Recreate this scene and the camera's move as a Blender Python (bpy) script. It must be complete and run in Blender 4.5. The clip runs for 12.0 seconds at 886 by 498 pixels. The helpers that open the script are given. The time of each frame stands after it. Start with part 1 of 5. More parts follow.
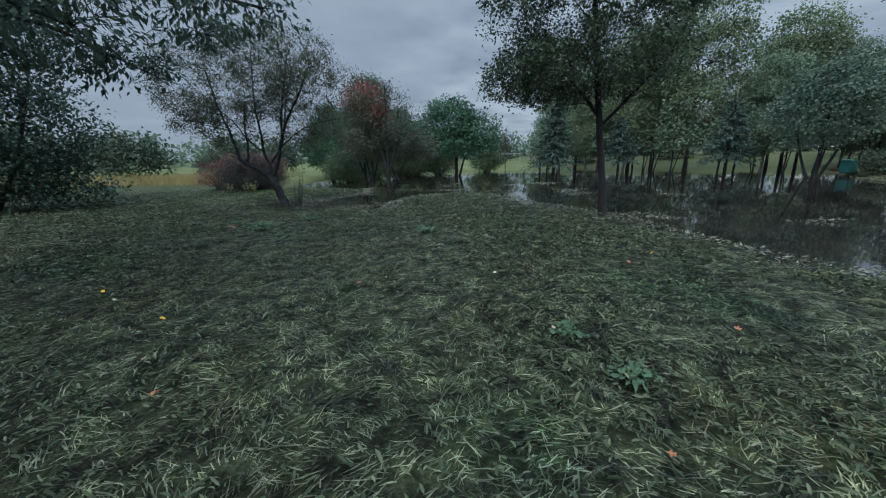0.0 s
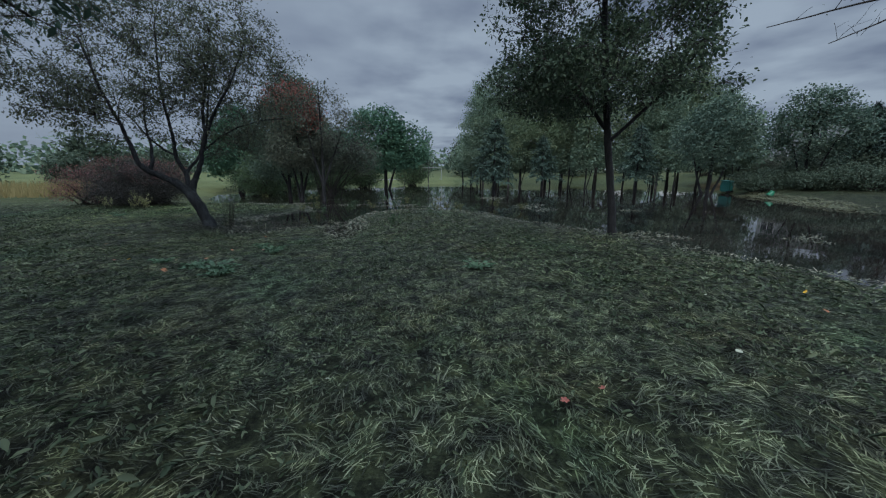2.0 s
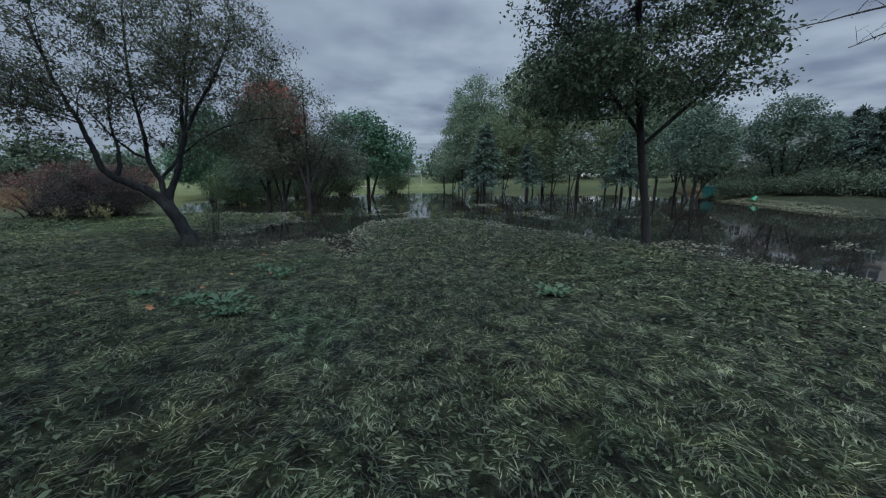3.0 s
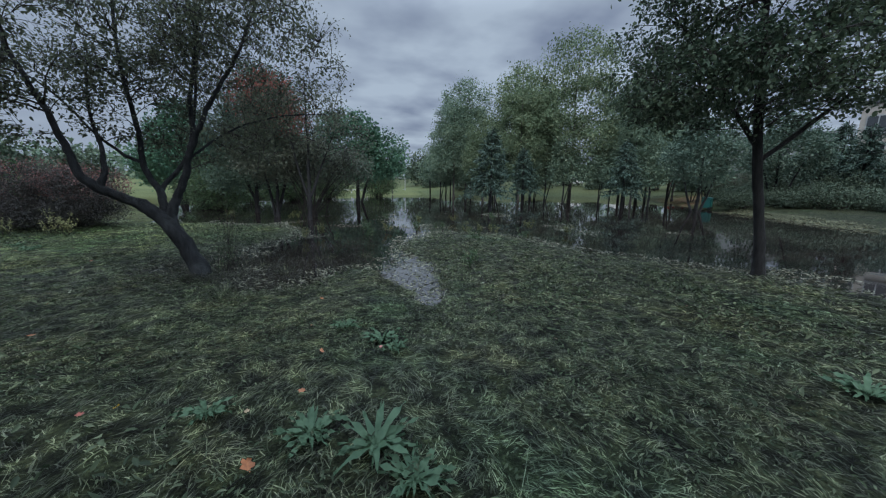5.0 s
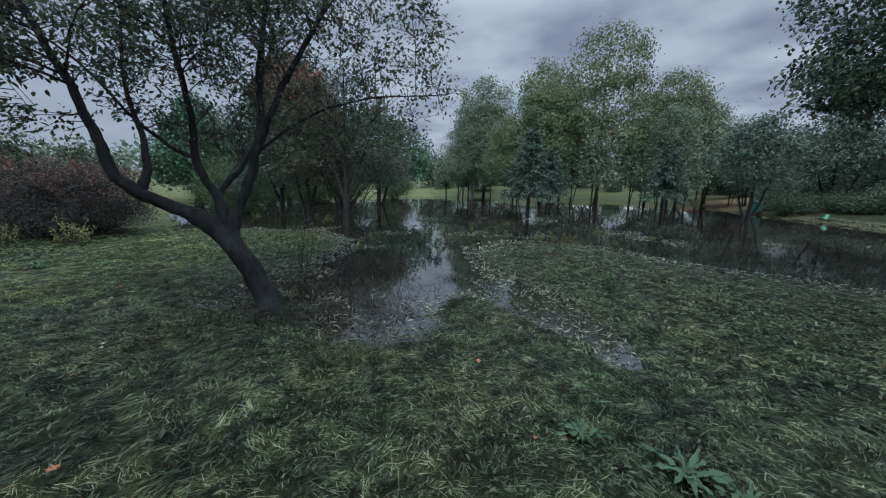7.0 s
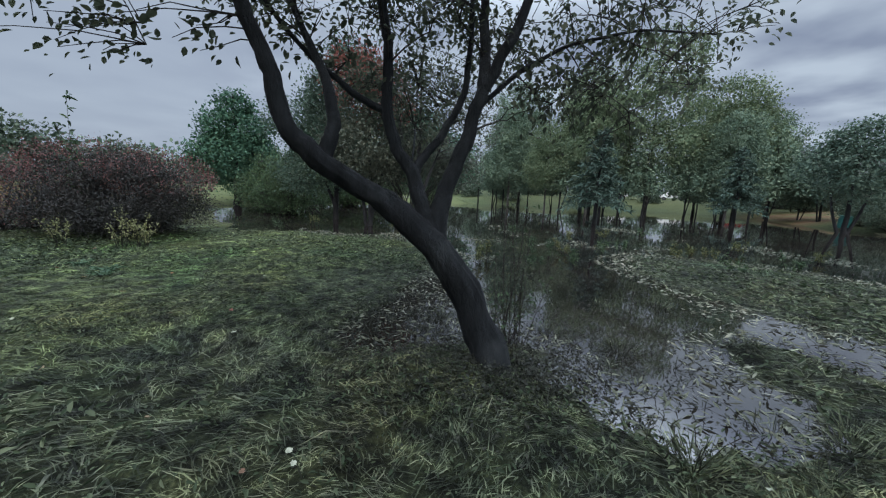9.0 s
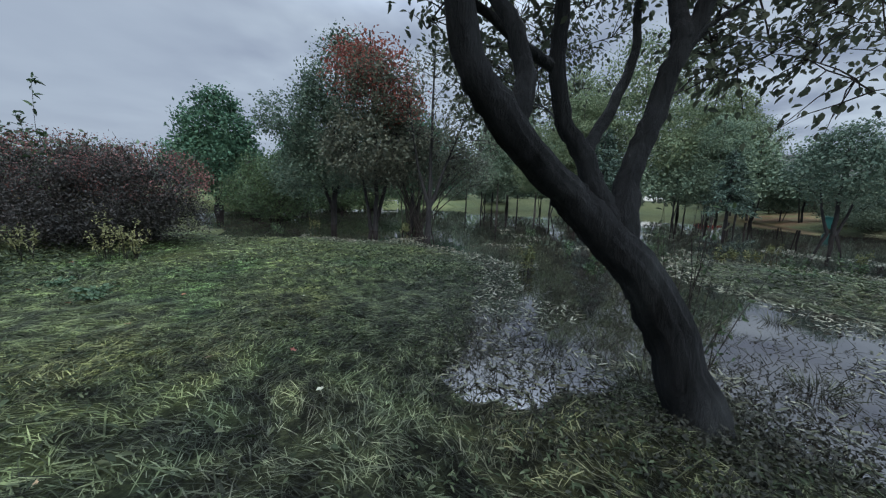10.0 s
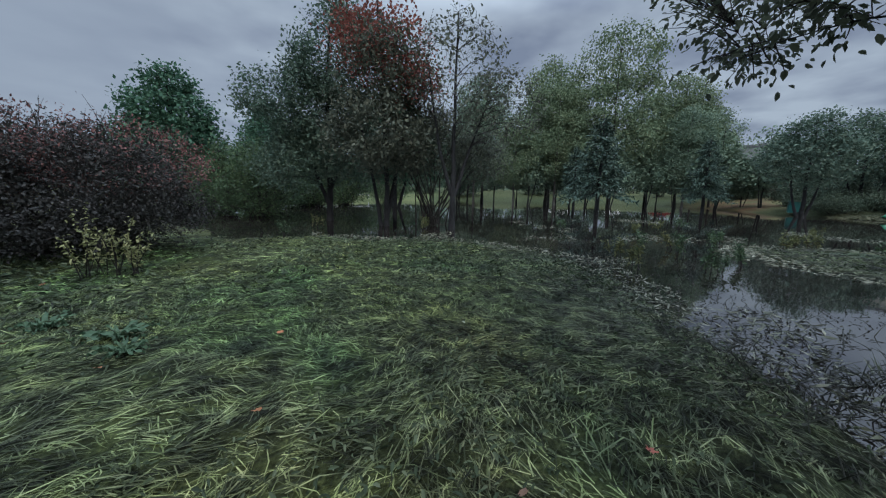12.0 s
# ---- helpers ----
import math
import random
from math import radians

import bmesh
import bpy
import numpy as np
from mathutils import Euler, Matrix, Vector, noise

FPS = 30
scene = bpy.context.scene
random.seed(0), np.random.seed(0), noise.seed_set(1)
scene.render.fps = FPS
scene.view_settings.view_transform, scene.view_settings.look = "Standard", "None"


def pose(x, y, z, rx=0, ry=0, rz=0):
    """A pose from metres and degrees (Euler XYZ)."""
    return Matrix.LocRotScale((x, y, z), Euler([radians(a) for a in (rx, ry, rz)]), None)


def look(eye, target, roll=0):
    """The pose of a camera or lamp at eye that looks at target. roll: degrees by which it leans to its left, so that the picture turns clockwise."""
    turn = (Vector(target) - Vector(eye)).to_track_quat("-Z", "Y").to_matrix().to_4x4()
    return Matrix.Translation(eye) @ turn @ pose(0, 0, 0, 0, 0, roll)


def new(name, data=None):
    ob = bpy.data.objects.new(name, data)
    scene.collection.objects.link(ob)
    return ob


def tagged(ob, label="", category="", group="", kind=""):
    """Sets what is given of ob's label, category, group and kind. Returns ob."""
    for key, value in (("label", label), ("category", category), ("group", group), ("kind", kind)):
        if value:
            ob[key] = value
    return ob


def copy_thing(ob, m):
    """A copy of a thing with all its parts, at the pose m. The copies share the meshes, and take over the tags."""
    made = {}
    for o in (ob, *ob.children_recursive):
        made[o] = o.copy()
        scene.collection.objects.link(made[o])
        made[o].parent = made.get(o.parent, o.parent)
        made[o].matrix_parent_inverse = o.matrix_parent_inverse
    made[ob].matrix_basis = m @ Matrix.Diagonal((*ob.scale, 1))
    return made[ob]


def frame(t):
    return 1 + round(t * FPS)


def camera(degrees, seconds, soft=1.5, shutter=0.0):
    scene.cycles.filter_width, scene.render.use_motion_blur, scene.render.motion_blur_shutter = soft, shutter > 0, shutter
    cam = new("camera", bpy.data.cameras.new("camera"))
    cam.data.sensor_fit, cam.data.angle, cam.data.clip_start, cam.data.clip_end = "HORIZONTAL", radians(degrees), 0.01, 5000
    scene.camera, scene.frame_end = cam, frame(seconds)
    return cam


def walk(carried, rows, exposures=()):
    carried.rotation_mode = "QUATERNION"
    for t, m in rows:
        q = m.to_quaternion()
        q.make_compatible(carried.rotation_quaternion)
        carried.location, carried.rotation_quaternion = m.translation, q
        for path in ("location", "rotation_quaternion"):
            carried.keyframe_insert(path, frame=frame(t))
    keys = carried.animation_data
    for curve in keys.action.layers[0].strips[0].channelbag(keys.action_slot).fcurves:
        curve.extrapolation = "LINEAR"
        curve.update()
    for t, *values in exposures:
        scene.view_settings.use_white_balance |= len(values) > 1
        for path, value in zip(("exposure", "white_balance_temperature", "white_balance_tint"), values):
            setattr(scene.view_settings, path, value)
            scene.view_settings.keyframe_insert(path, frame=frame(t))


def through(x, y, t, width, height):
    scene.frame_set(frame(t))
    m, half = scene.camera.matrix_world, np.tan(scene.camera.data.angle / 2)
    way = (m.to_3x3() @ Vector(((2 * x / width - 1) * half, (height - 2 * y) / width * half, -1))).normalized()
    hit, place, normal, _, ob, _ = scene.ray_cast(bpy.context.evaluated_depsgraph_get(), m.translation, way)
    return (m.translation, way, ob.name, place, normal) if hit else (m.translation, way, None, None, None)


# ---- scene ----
cam = camera(104.0, 12.0, soft=1.2)
PATH = [
    (0, (1.361, 0.605, 1.057), (1.135, 2.532, 0.574), -1.5),
    (0.5, (0.878, 0.933, 1.129), (0.821, 2.876, 0.659), -1.2),
    (1, (0.414, 1.216, 1.159), (0.546, 3.161, 0.712), -0.6),
    (1.5, (-0.029, 1.626, 1.134), (0.181, 3.568, 0.702), -0.4),
    (2, (-0.455, 2.029, 1.09), (-0.177, 3.964, 0.67), -0.2),
    (2.5, (-0.829, 2.517, 1.071), (-0.486, 4.446, 0.671), -0.5),
    (4.3, (-2.166, 3.976, 1.259), (-1.604, 5.861, 0.894), 0.8),
    (4.5, (-2.305, 4.169, 1.281), (-1.742, 6.052, 0.912), 0.8),
    (5, (-2.626, 4.705, 1.292), (-2.047, 6.584, 0.924), 0.7),
    (5.5, (-3.041, 5.207, 1.326), (-2.444, 7.079, 0.952), 0.7),
    (6, (-3.243, 5.596, 1.32), (-2.645, 7.468, 0.95), 0.7),
    (6.5, (-3.49, 6.012, 1.328), (-2.898, 7.887, 0.958), 0.7),
    (8.5, (-5.092, 8.075, 1.1), (-4.602, 9.987, 0.774), 2.2),
    (9, (-5.492, 8.495, 1.033), (-4.989, 10.405, 0.717), 2.2),
    (9.5, (-5.896, 8.965, 1.006), (-5.365, 10.869, 0.703), 2.2),
    (10, (-6.263, 9.456, 0.949), (-5.647, 11.336, 0.659), 2.0),
    (10.5, (-6.565, 9.759, 0.912), (-5.844, 11.6, 0.609), 1.0),
    (11, (-6.855, 10.12, 0.84), (-6.048, 11.924, 0.531), 0.7),
    (11.5, (-7.198, 10.562, 0.83), (-6.375, 12.357, 0.511), 0.8),
    (12, (-7.535, 11.037, 0.801), (-6.703, 12.828, 0.483), 1.0),
]
walk(cam, [(t, look(eye, target, roll)) for t, eye, target, roll in PATH],
     [(0, 0.5, 6440, 6), (1.2, 0.42, 6420, 7), (2, 0.18, 6420, 8), (2.5, 0.27, 6440, 8), (5, 0.52, 6520, 9), (6.5, 0.6, 6580, 9), (8, 0.6, 6650, 10), (9.5, 0.82, 6780, 10), (10.5, 0.72, 6650, 9), (12, 0.45, 6560, 9)])

# ---- light ----
WATER_Z = -0.13
SUN_ELEVATION, SUN_TURN = 48.0, 200.0

world = bpy.data.worlds.new("overcast_sky")
scene.world = world
world.use_nodes = True
wn, wl = world.node_tree.nodes, world.node_tree.links
wn.clear()
w_out = wn.new("ShaderNodeOutputWorld")
w_bg = wn.new("ShaderNodeBackground")
w_sky = wn.new("ShaderNodeTexSky")
w_sky.sky_type, w_sky.sun_disc = "NISHITA", False
w_sky.sun_elevation, w_sky.sun_rotation = radians(SUN_ELEVATION), radians(SUN_TURN)
w_sky.air_density, w_sky.dust_density, w_sky.ozone_density = 1.0, 4.0, 1.5
w_co = wn.new("ShaderNodeTexCoord")
w_sep = wn.new("ShaderNodeSeparateXYZ")
wl.new(w_co.outputs["Generated"], w_sep.inputs[0])


def wmath(op, a, b=None, clamp=False):
    n = wn.new("ShaderNodeMath")
    n.operation, n.use_clamp = op, clamp
    for i, v in enumerate((a, b)):
        if v is None:
            continue
        if isinstance(v, (int, float)):
            n.inputs[i].default_value = v
        else:
            wl.new(v, n.inputs[i])
    return n.outputs[0]


w_up = wmath("MAXIMUM", w_sep.outputs[2], 0.0)
w_den = wmath("ADD", w_up, 0.12)
w_px, w_py = wmath("DIVIDE", w_sep.outputs[0], w_den), wmath("DIVIDE", w_sep.outputs[1], w_den)
w_comb = wn.new("ShaderNodeCombineXYZ")
wl.new(w_px, w_comb.inputs[0])
wl.new(w_py, w_comb.inputs[1])
w_n1 = wn.new("ShaderNodeTexNoise")
w_n1.inputs["Scale"].default_value, w_n1.inputs["Detail"].default_value = 2.1, 4.0
w_n1.inputs["Roughness"].default_value = 0.45
wl.new(w_comb.outputs[0], w_n1.inputs["Vector"])
w_n2 = wn.new("ShaderNodeTexNoise")
w_n2.inputs["Scale"].default_value, w_n2.inputs["Detail"].default_value = 0.35, 2.0
wl.new(w_comb.outputs[0], w_n2.inputs["Vector"])
# cloud cover: thick grey patches in a pale even veil
w_ramp = wn.new("ShaderNodeValToRGB")
w_ramp.color_ramp.elements[0].position, w_ramp.color_ramp.elements[0].color = 0.36, (0.165, 0.205, 0.29, 1)
w_ramp.color_ramp.elements[1].position, w_ramp.color_ramp.elements[1].color = 0.57, (0.325, 0.393, 0.485, 1)
w_mixf = wmath("ADD", wmath("MULTIPLY", w_n1.outputs["Fac"], 0.7), wmath("MULTIPLY", w_n2.outputs["Fac"], 0.3))
# an even veil in the west, mottled cloud towards the north-east
w_west = wn.new("ShaderNodeMapRange")
w_west.interpolation_type = "SMOOTHSTEP"
w_west.inputs[1].default_value, w_west.inputs[2].default_value = -0.45, 0.25
w_west.inputs[3].default_value, w_west.inputs[4].default_value = 0.15, 1.0
wl.new(w_sep.outputs[0], w_west.inputs[0])
w_mixf = wmath("ADD", 0.47, wmath("MULTIPLY", wmath("SUBTRACT", w_mixf, 0.47), w_west.outputs[0]))
wl.new(w_mixf, w_ramp.inputs[0])
# an overcast sky is about three times as bright overhead as at the horizon
w_rise = wn.new("ShaderNodeMapRange")
w_rise.interpolation_type = "SMOOTHSTEP"
w_rise.inputs[1].default_value, w_rise.inputs[2].default_value = 0.39, 0.74
w_rise.inputs[3].default_value, w_rise.inputs[4].default_value = 0.92, 6.6
wl.new(w_up, w_rise.inputs[0])
w_gain = w_rise.outputs[0]
w_cloud = wn.new("ShaderNodeVectorMath")
w_cloud.operation = "SCALE"
wl.new(w_ramp.outputs[0], w_cloud.inputs[0])
wl.new(w_gain, w_cloud.inputs["Scale"])
w_skys = wn.new("ShaderNodeVectorMath")
w_skys.operation = "SCALE"
w_skys.inputs["Scale"].default_value = 0.05
wl.new(w_sky.outputs[0], w_skys.inputs[0])
w_mix = wn.new("ShaderNodeMix")
w_mix.data_type = "RGBA"
w_mix.inputs[0].default_value = 0.88
wl.new(w_skys.outputs[0], w_mix.inputs[6])
wl.new(w_cloud.outputs[0], w_mix.inputs[7])
wl.new(w_mix.outputs[2], w_bg.inputs[0])
w_bg.inputs[1].default_value = 1.0
wl.new(w_bg.outputs[0], w_out.inputs[0])

sun = new("sun", bpy.data.lights.new("sun", "SUN"))
sun.data.energy, sun.data.angle, sun.data.color = 1.3, radians(25), (1.0, 0.96, 0.9)
sun.matrix_world = pose(0, 0, 30, 90 - SUN_ELEVATION, 0, -SUN_TURN + 180)

# ---- materials ----


class Mat:
    """A small helper round a principled node material."""

    def __init__(self, name, rough=0.7, spec=0.4):
        self.m = bpy.data.materials.new(name)
        self.m.use_nodes = True
        self.n, self.l = self.m.node_tree.nodes, self.m.node_tree.links
        self.b = self.n["Principled BSDF"]
        self.b.inputs["Roughness"].default_value = rough
        self.b.inputs["Specular IOR Level"].default_value = spec

    def put(self, key, v):
        if hasattr(v, "is_output"):
            self.l.new(v, self.b.inputs[key])
        else:
            self.b.inputs[key].default_value = v

    def noise(self, scale, detail=3.0, rough=0.55, stretch=None, coord="Object"):
        t = self.n.new("ShaderNodeTexNoise")
        t.inputs["Scale"].default_value, t.inputs["Detail"].default_value = scale, detail
        t.inputs["Roughness"].default_value = rough
        c = self.n.new("ShaderNodeTexCoord")
        if stretch:
            mp = self.n.new("ShaderNodeMapping")
            mp.inputs["Scale"].default_value = stretch
            self.l.new(c.outputs[coord], mp.inputs[0])
            self.l.new(mp.outputs[0], t.inputs["Vector"])
        else:
            self.l.new(c.outputs[coord], t.inputs["Vector"])
        return t.outputs["Fac"]

    def ramp(self, fac, *stops):
        r = self.n.new("ShaderNodeValToRGB")
        e = r.color_ramp.elements
        while len(e) < len(stops):
            e.new(0.5)
        for el, (p, c) in zip(e, stops):
            el.position, el.color = p, (*c, 1)
        self.l.new(fac, r.inputs[0])
        return r.outputs[0]

    def mix(self, fac, a, b, blend="MIX"):
        x = self.n.new("ShaderNodeMix")
        x.data_type, x.blend_type = "RGBA", blend
        for i, v in ((0, fac), (6, a), (7, b)):
            if hasattr(v, "is_output"):
                self.l.new(v, x.inputs[i])
            elif i:
                x.inputs[i].default_value = (*v, 1)
            else:
                x.inputs[i].default_value = v
        return x.outputs[2]

    def island(self):
        return self.n.new("ShaderNodeNewGeometry").outputs["Random Per Island"]

    def bump(self, fac, strength=0.4, dist=0.01):
        b = self.n.new("ShaderNodeBump")
        b.inputs["Strength"].default_value, b.inputs["Distance"].default_value = strength, dist
        self.l.new(fac, b.inputs["Height"])
        self.l.new(b.outputs[0], self.b.inputs["Normal"])


def leaf_mat(name, dark, mid, light, rough=0.5, through=0.0, patch=0.4):
    """Foliage: a shade for each leaf, and slow patches through the crown."""
    m = Mat(name, min(0.8, rough + 0.15), 0.16)
    c = m.ramp(m.island(), (0.0, tuple(0.8 * a + 0.2 * b for a, b in zip(dark, mid))), (0.55, mid), (1.0, tuple(0.55 * a + 0.45 * b for a, b in zip(light, mid))))
    c = m.mix(m.ramp(m.noise(patch, 2.0), (0.38, (0, 0, 0)), (0.62, (0.55, 0.55, 0.55))), c, dark)
    m.put("Base Color", c)
    if through:
        tr = m.n.new("ShaderNodeBsdfTranslucent")
        m.l.new(c, tr.inputs[0])
        ad = m.n.new("ShaderNodeMixShader")
        ad.inputs[0].default_value = through
        m.l.new(m.b.outputs[0], ad.inputs[1])
        m.l.new(tr.outputs[0], ad.inputs[2])
        m.l.new(ad.outputs[0], m.n["Material Output"].inputs[0])
    return m.m


def bark_mat(name, dark, light, scale=9.0, pale=None):
    m = Mat(name, 0.85, 0.2)
    f = m.noise(scale, 6.0, 0.65, (1.0, 1.0, 0.28))
    c = m.ramp(f, (0.35, dark), (0.7, light))
    if pale:
        c = m.mix(m.ramp(m.noise(2.6, 4.0), (0.55, (0, 0, 0)), (0.68, (0.8, 0.8, 0.8))), c, pale)
    m.put("Base Color", c)
    m.bump(m.noise(scale * 2.2, 8.0, 0.7, (1.0, 1.0, 0.22)), 1.0, 0.035)
    return m.m


def plain_mat(name, colour, rough=0.5, spec=0.4, metal=0.0, wear=0.25):
    m = Mat(name, rough, spec)
    f = m.noise(3.0, 5.0)
    g = m.noise(40.0, 3.0)
    c = m.mix(m.ramp(f, (0.4, (0, 0, 0)), (0.75, (wear,) * 3)), colour, tuple(v * 0.45 for v in colour))
    m.put("Base Color", m.mix(m.ramp(g, (0.45, (0, 0, 0)), (0.8, (wear,) * 3)), c, tuple(min(1, v * 1.4 + 0.02) for v in colour)))
    m.put("Metallic", metal)
    m.bump(g, 0.15, 0.004)
    return m.m


M_APPLE_BARK = bark_mat("apple_bark", (0.0065, 0.0078, 0.0092), (0.02, 0.0225, 0.025), 16.0, (0.036, 0.041, 0.043))
M_BARK = bark_mat("dark_bark", (0.008, 0.0085, 0.009), (0.026, 0.026, 0.027))
M_BIRCH_BARK = bark_mat("birch_bark", (0.03, 0.028, 0.026), (0.09, 0.086, 0.08), 5.0, (0.2, 0.195, 0.185))
M_TWIG = bark_mat("twig_bark", (0.014, 0.013, 0.012), (0.04, 0.036, 0.033), 20.0)
M_APPLE_LEAF = leaf_mat("apple_leaf", (0.04, 0.05, 0.038), (0.07, 0.085, 0.055), (0.15, 0.16, 0.1), 0.5, 0.5)
M_LINDEN_LEAF = leaf_mat("linden_leaf", (0.028, 0.048, 0.032), (0.056, 0.084, 0.052), (0.115, 0.150, 0.088), 0.45, 0.25)
M_CHERRY_LEAF = leaf_mat("cherry_leaf", (0.025, 0.048, 0.037), (0.044, 0.072, 0.049), (0.075, 0.106, 0.067), 0.5, 0.3)
M_DARK_LEAF = leaf_mat("dark_green_leaf", (0.029, 0.070, 0.047), (0.062, 0.130, 0.082), (0.132, 0.216, 0.126), 0.6, 0.25)
M_BIRCH_LEAF = leaf_mat("birch_leaf", (0.068, 0.104, 0.061), (0.130, 0.176, 0.101), (0.286, 0.312, 0.182), 0.6, 0.3, 0.25)
M_ASH_LEAF = leaf_mat("ash_leaf", (0.042, 0.072, 0.056), (0.082, 0.124, 0.09), (0.17, 0.205, 0.146), 0.6, 0.25, 0.5)
M_GREY_LEAF = leaf_mat("grey_green_leaf", (0.070, 0.112, 0.083), (0.131, 0.188, 0.128), (0.250, 0.294, 0.194), 0.6, 0.25, 0.3)
M_SCRUB_LEAF = leaf_mat("scrub_leaf", (0.034, 0.054, 0.038), (0.066, 0.092, 0.064), (0.125, 0.15, 0.1), 0.6, 0.2, 0.3)
M_RED_LEAF = leaf_mat("red_leaf", (0.10, 0.042, 0.034), (0.2, 0.068, 0.052), (0.32, 0.11, 0.075), 0.55, 0.3)
M_RUST_LEAF = leaf_mat("rust_leaf", (0.050, 0.062, 0.049), (0.088, 0.100, 0.073), (0.144, 0.144, 0.100), 0.55, 0.3)
M_BARBERRY = leaf_mat("barberry_leaf", (0.024, 0.026, 0.025), (0.046, 0.044, 0.041), (0.085, 0.072, 0.064), 0.6, 0.15, 0.9)
M_BARBERRY_TIP = leaf_mat("barberry_tip_leaf", (0.075, 0.042, 0.04), (0.15, 0.07, 0.064), (0.23, 0.105, 0.09), 0.6, 0.2, 0.9)
M_SPRUCE = leaf_mat("spruce_needle", (0.026, 0.050, 0.040), (0.046, 0.076, 0.060), (0.095, 0.13, 0.1), 0.6, 0.0)
M_YELLOW_LEAF = leaf_mat("yellowing_leaf", (0.055, 0.07, 0.028), (0.1, 0.112, 0.048), (0.18, 0.18, 0.085), 0.5, 0.25)
M_LIME_LEAF = leaf_mat("lime_leaf", (0.03, 0.056, 0.03), (0.055, 0.09, 0.043), (0.13, 0.165, 0.07), 0.5, 0.25)
M_DOCK = leaf_mat("dock_leaf", (0.036, 0.074, 0.043), (0.066, 0.114, 0.066), (0.120, 0.180, 0.102), 0.45, 0.2, 14.0)
M_FRESH_LEAF = leaf_mat("broad_weed_leaf", (0.026, 0.05, 0.028), (0.05, 0.085, 0.042), (0.10, 0.14, 0.07), 0.45, 0.2)
M_TURF_LEAF = leaf_mat("turf_weed_leaf", (0.014, 0.022, 0.012), (0.052, 0.074, 0.04), (0.2, 0.225, 0.14), 0.5, 0.15, 1.1)


def turf_tints(m, c, strength=1.0):
    """The lawn's own patches: fresh green by the bush, brown thatch, dull trodden spots; also painted shade between
    tufts.
    """
    g = m.n.new("ShaderNodeNewGeometry")
    d = m.n.new("ShaderNodeVectorMath")
    d.operation = "DISTANCE"
    d.inputs[1].default_value = (-8.4, 15.2, 0.0)
    m.l.new(g.outputs["Position"], d.inputs[0])
    w = m.n.new("ShaderNodeMath")
    w.operation = "MULTIPLY_ADD"
    m.l.new(m.noise(0.5, 3.0, coord="Object"), w.inputs[0])
    w.inputs[1].default_value = 6.0
    m.l.new(d.outputs["Value"], w.inputs[2])
    r = m.n.new("ShaderNodeMapRange")
    for k, v in enumerate((7.6, 4.8, 0.0, 0.85)):
        r.inputs[k + 1].default_value = v
    m.l.new(w.outputs[0], r.inputs[0])
    c = m.mix(r.outputs[0], c, m.mix(0.9, c, (1.75, 1.95, 1.25), "MULTIPLY"))
    s = strength
    # clump noise: pale tufts, and the shade between them painted dark
    c = m.mix(1.0, c, m.ramp(m.noise(6.0, 4.0, 0.65), (0.37, (0.3, 0.3, 0.32)), (0.5, (0.95, 0.95, 0.93)), (0.62, (1.8, 1.8, 1.55))), "MULTIPLY")
    c = m.mix(m.ramp(m.noise(0.42, 3.0), (0.48, (0, 0, 0)), (0.66, (0.55 * s,) * 3)), c, m.mix(1.0, c, (1.12, 1.1, 0.9), "MULTIPLY"))
    for fac, tint in ((m.ramp(m.noise(0.8, 4.0), (0.50, (0, 0, 0)), (0.66, (0.85 * s,) * 3)), (1.16, 1.03, 0.9)),
                      (m.ramp(m.noise(1.7, 3.0), (0.52, (0, 0, 0)), (0.66, (0.8 * s,) * 3)), (0.42, 0.46, 0.48))):
        c = m.mix(fac, c, m.mix(1.0, c, tint, "MULTIPLY"))
    fac = m.ramp(m.noise(0.55, 2.0, stretch=(1.3, 0.8, 1.0)), (0.55, (0, 0, 0)), (0.68, (0.8 * s,) * 3))
    return m.mix(fac, c, m.mix(1.0, c, (0.76, 1.08, 0.96), "MULTIPLY"))


def grass_mat():
    m = Mat("lying_grass", 0.62, 0.14)
    # darkest blade tones also carry the shade of the gaps
    c = m.ramp(m.island(), (0.0, (0.008, 0.010, 0.007)), (0.34, (0.026, 0.033, 0.019)), (0.62, (0.061, 0.074, 0.045)), (0.86, (0.098, 0.114, 0.078)), (1.0, (0.142, 0.153, 0.112)))
    m.put("Base Color", turf_tints(m, c, 1.0))
    return m.m


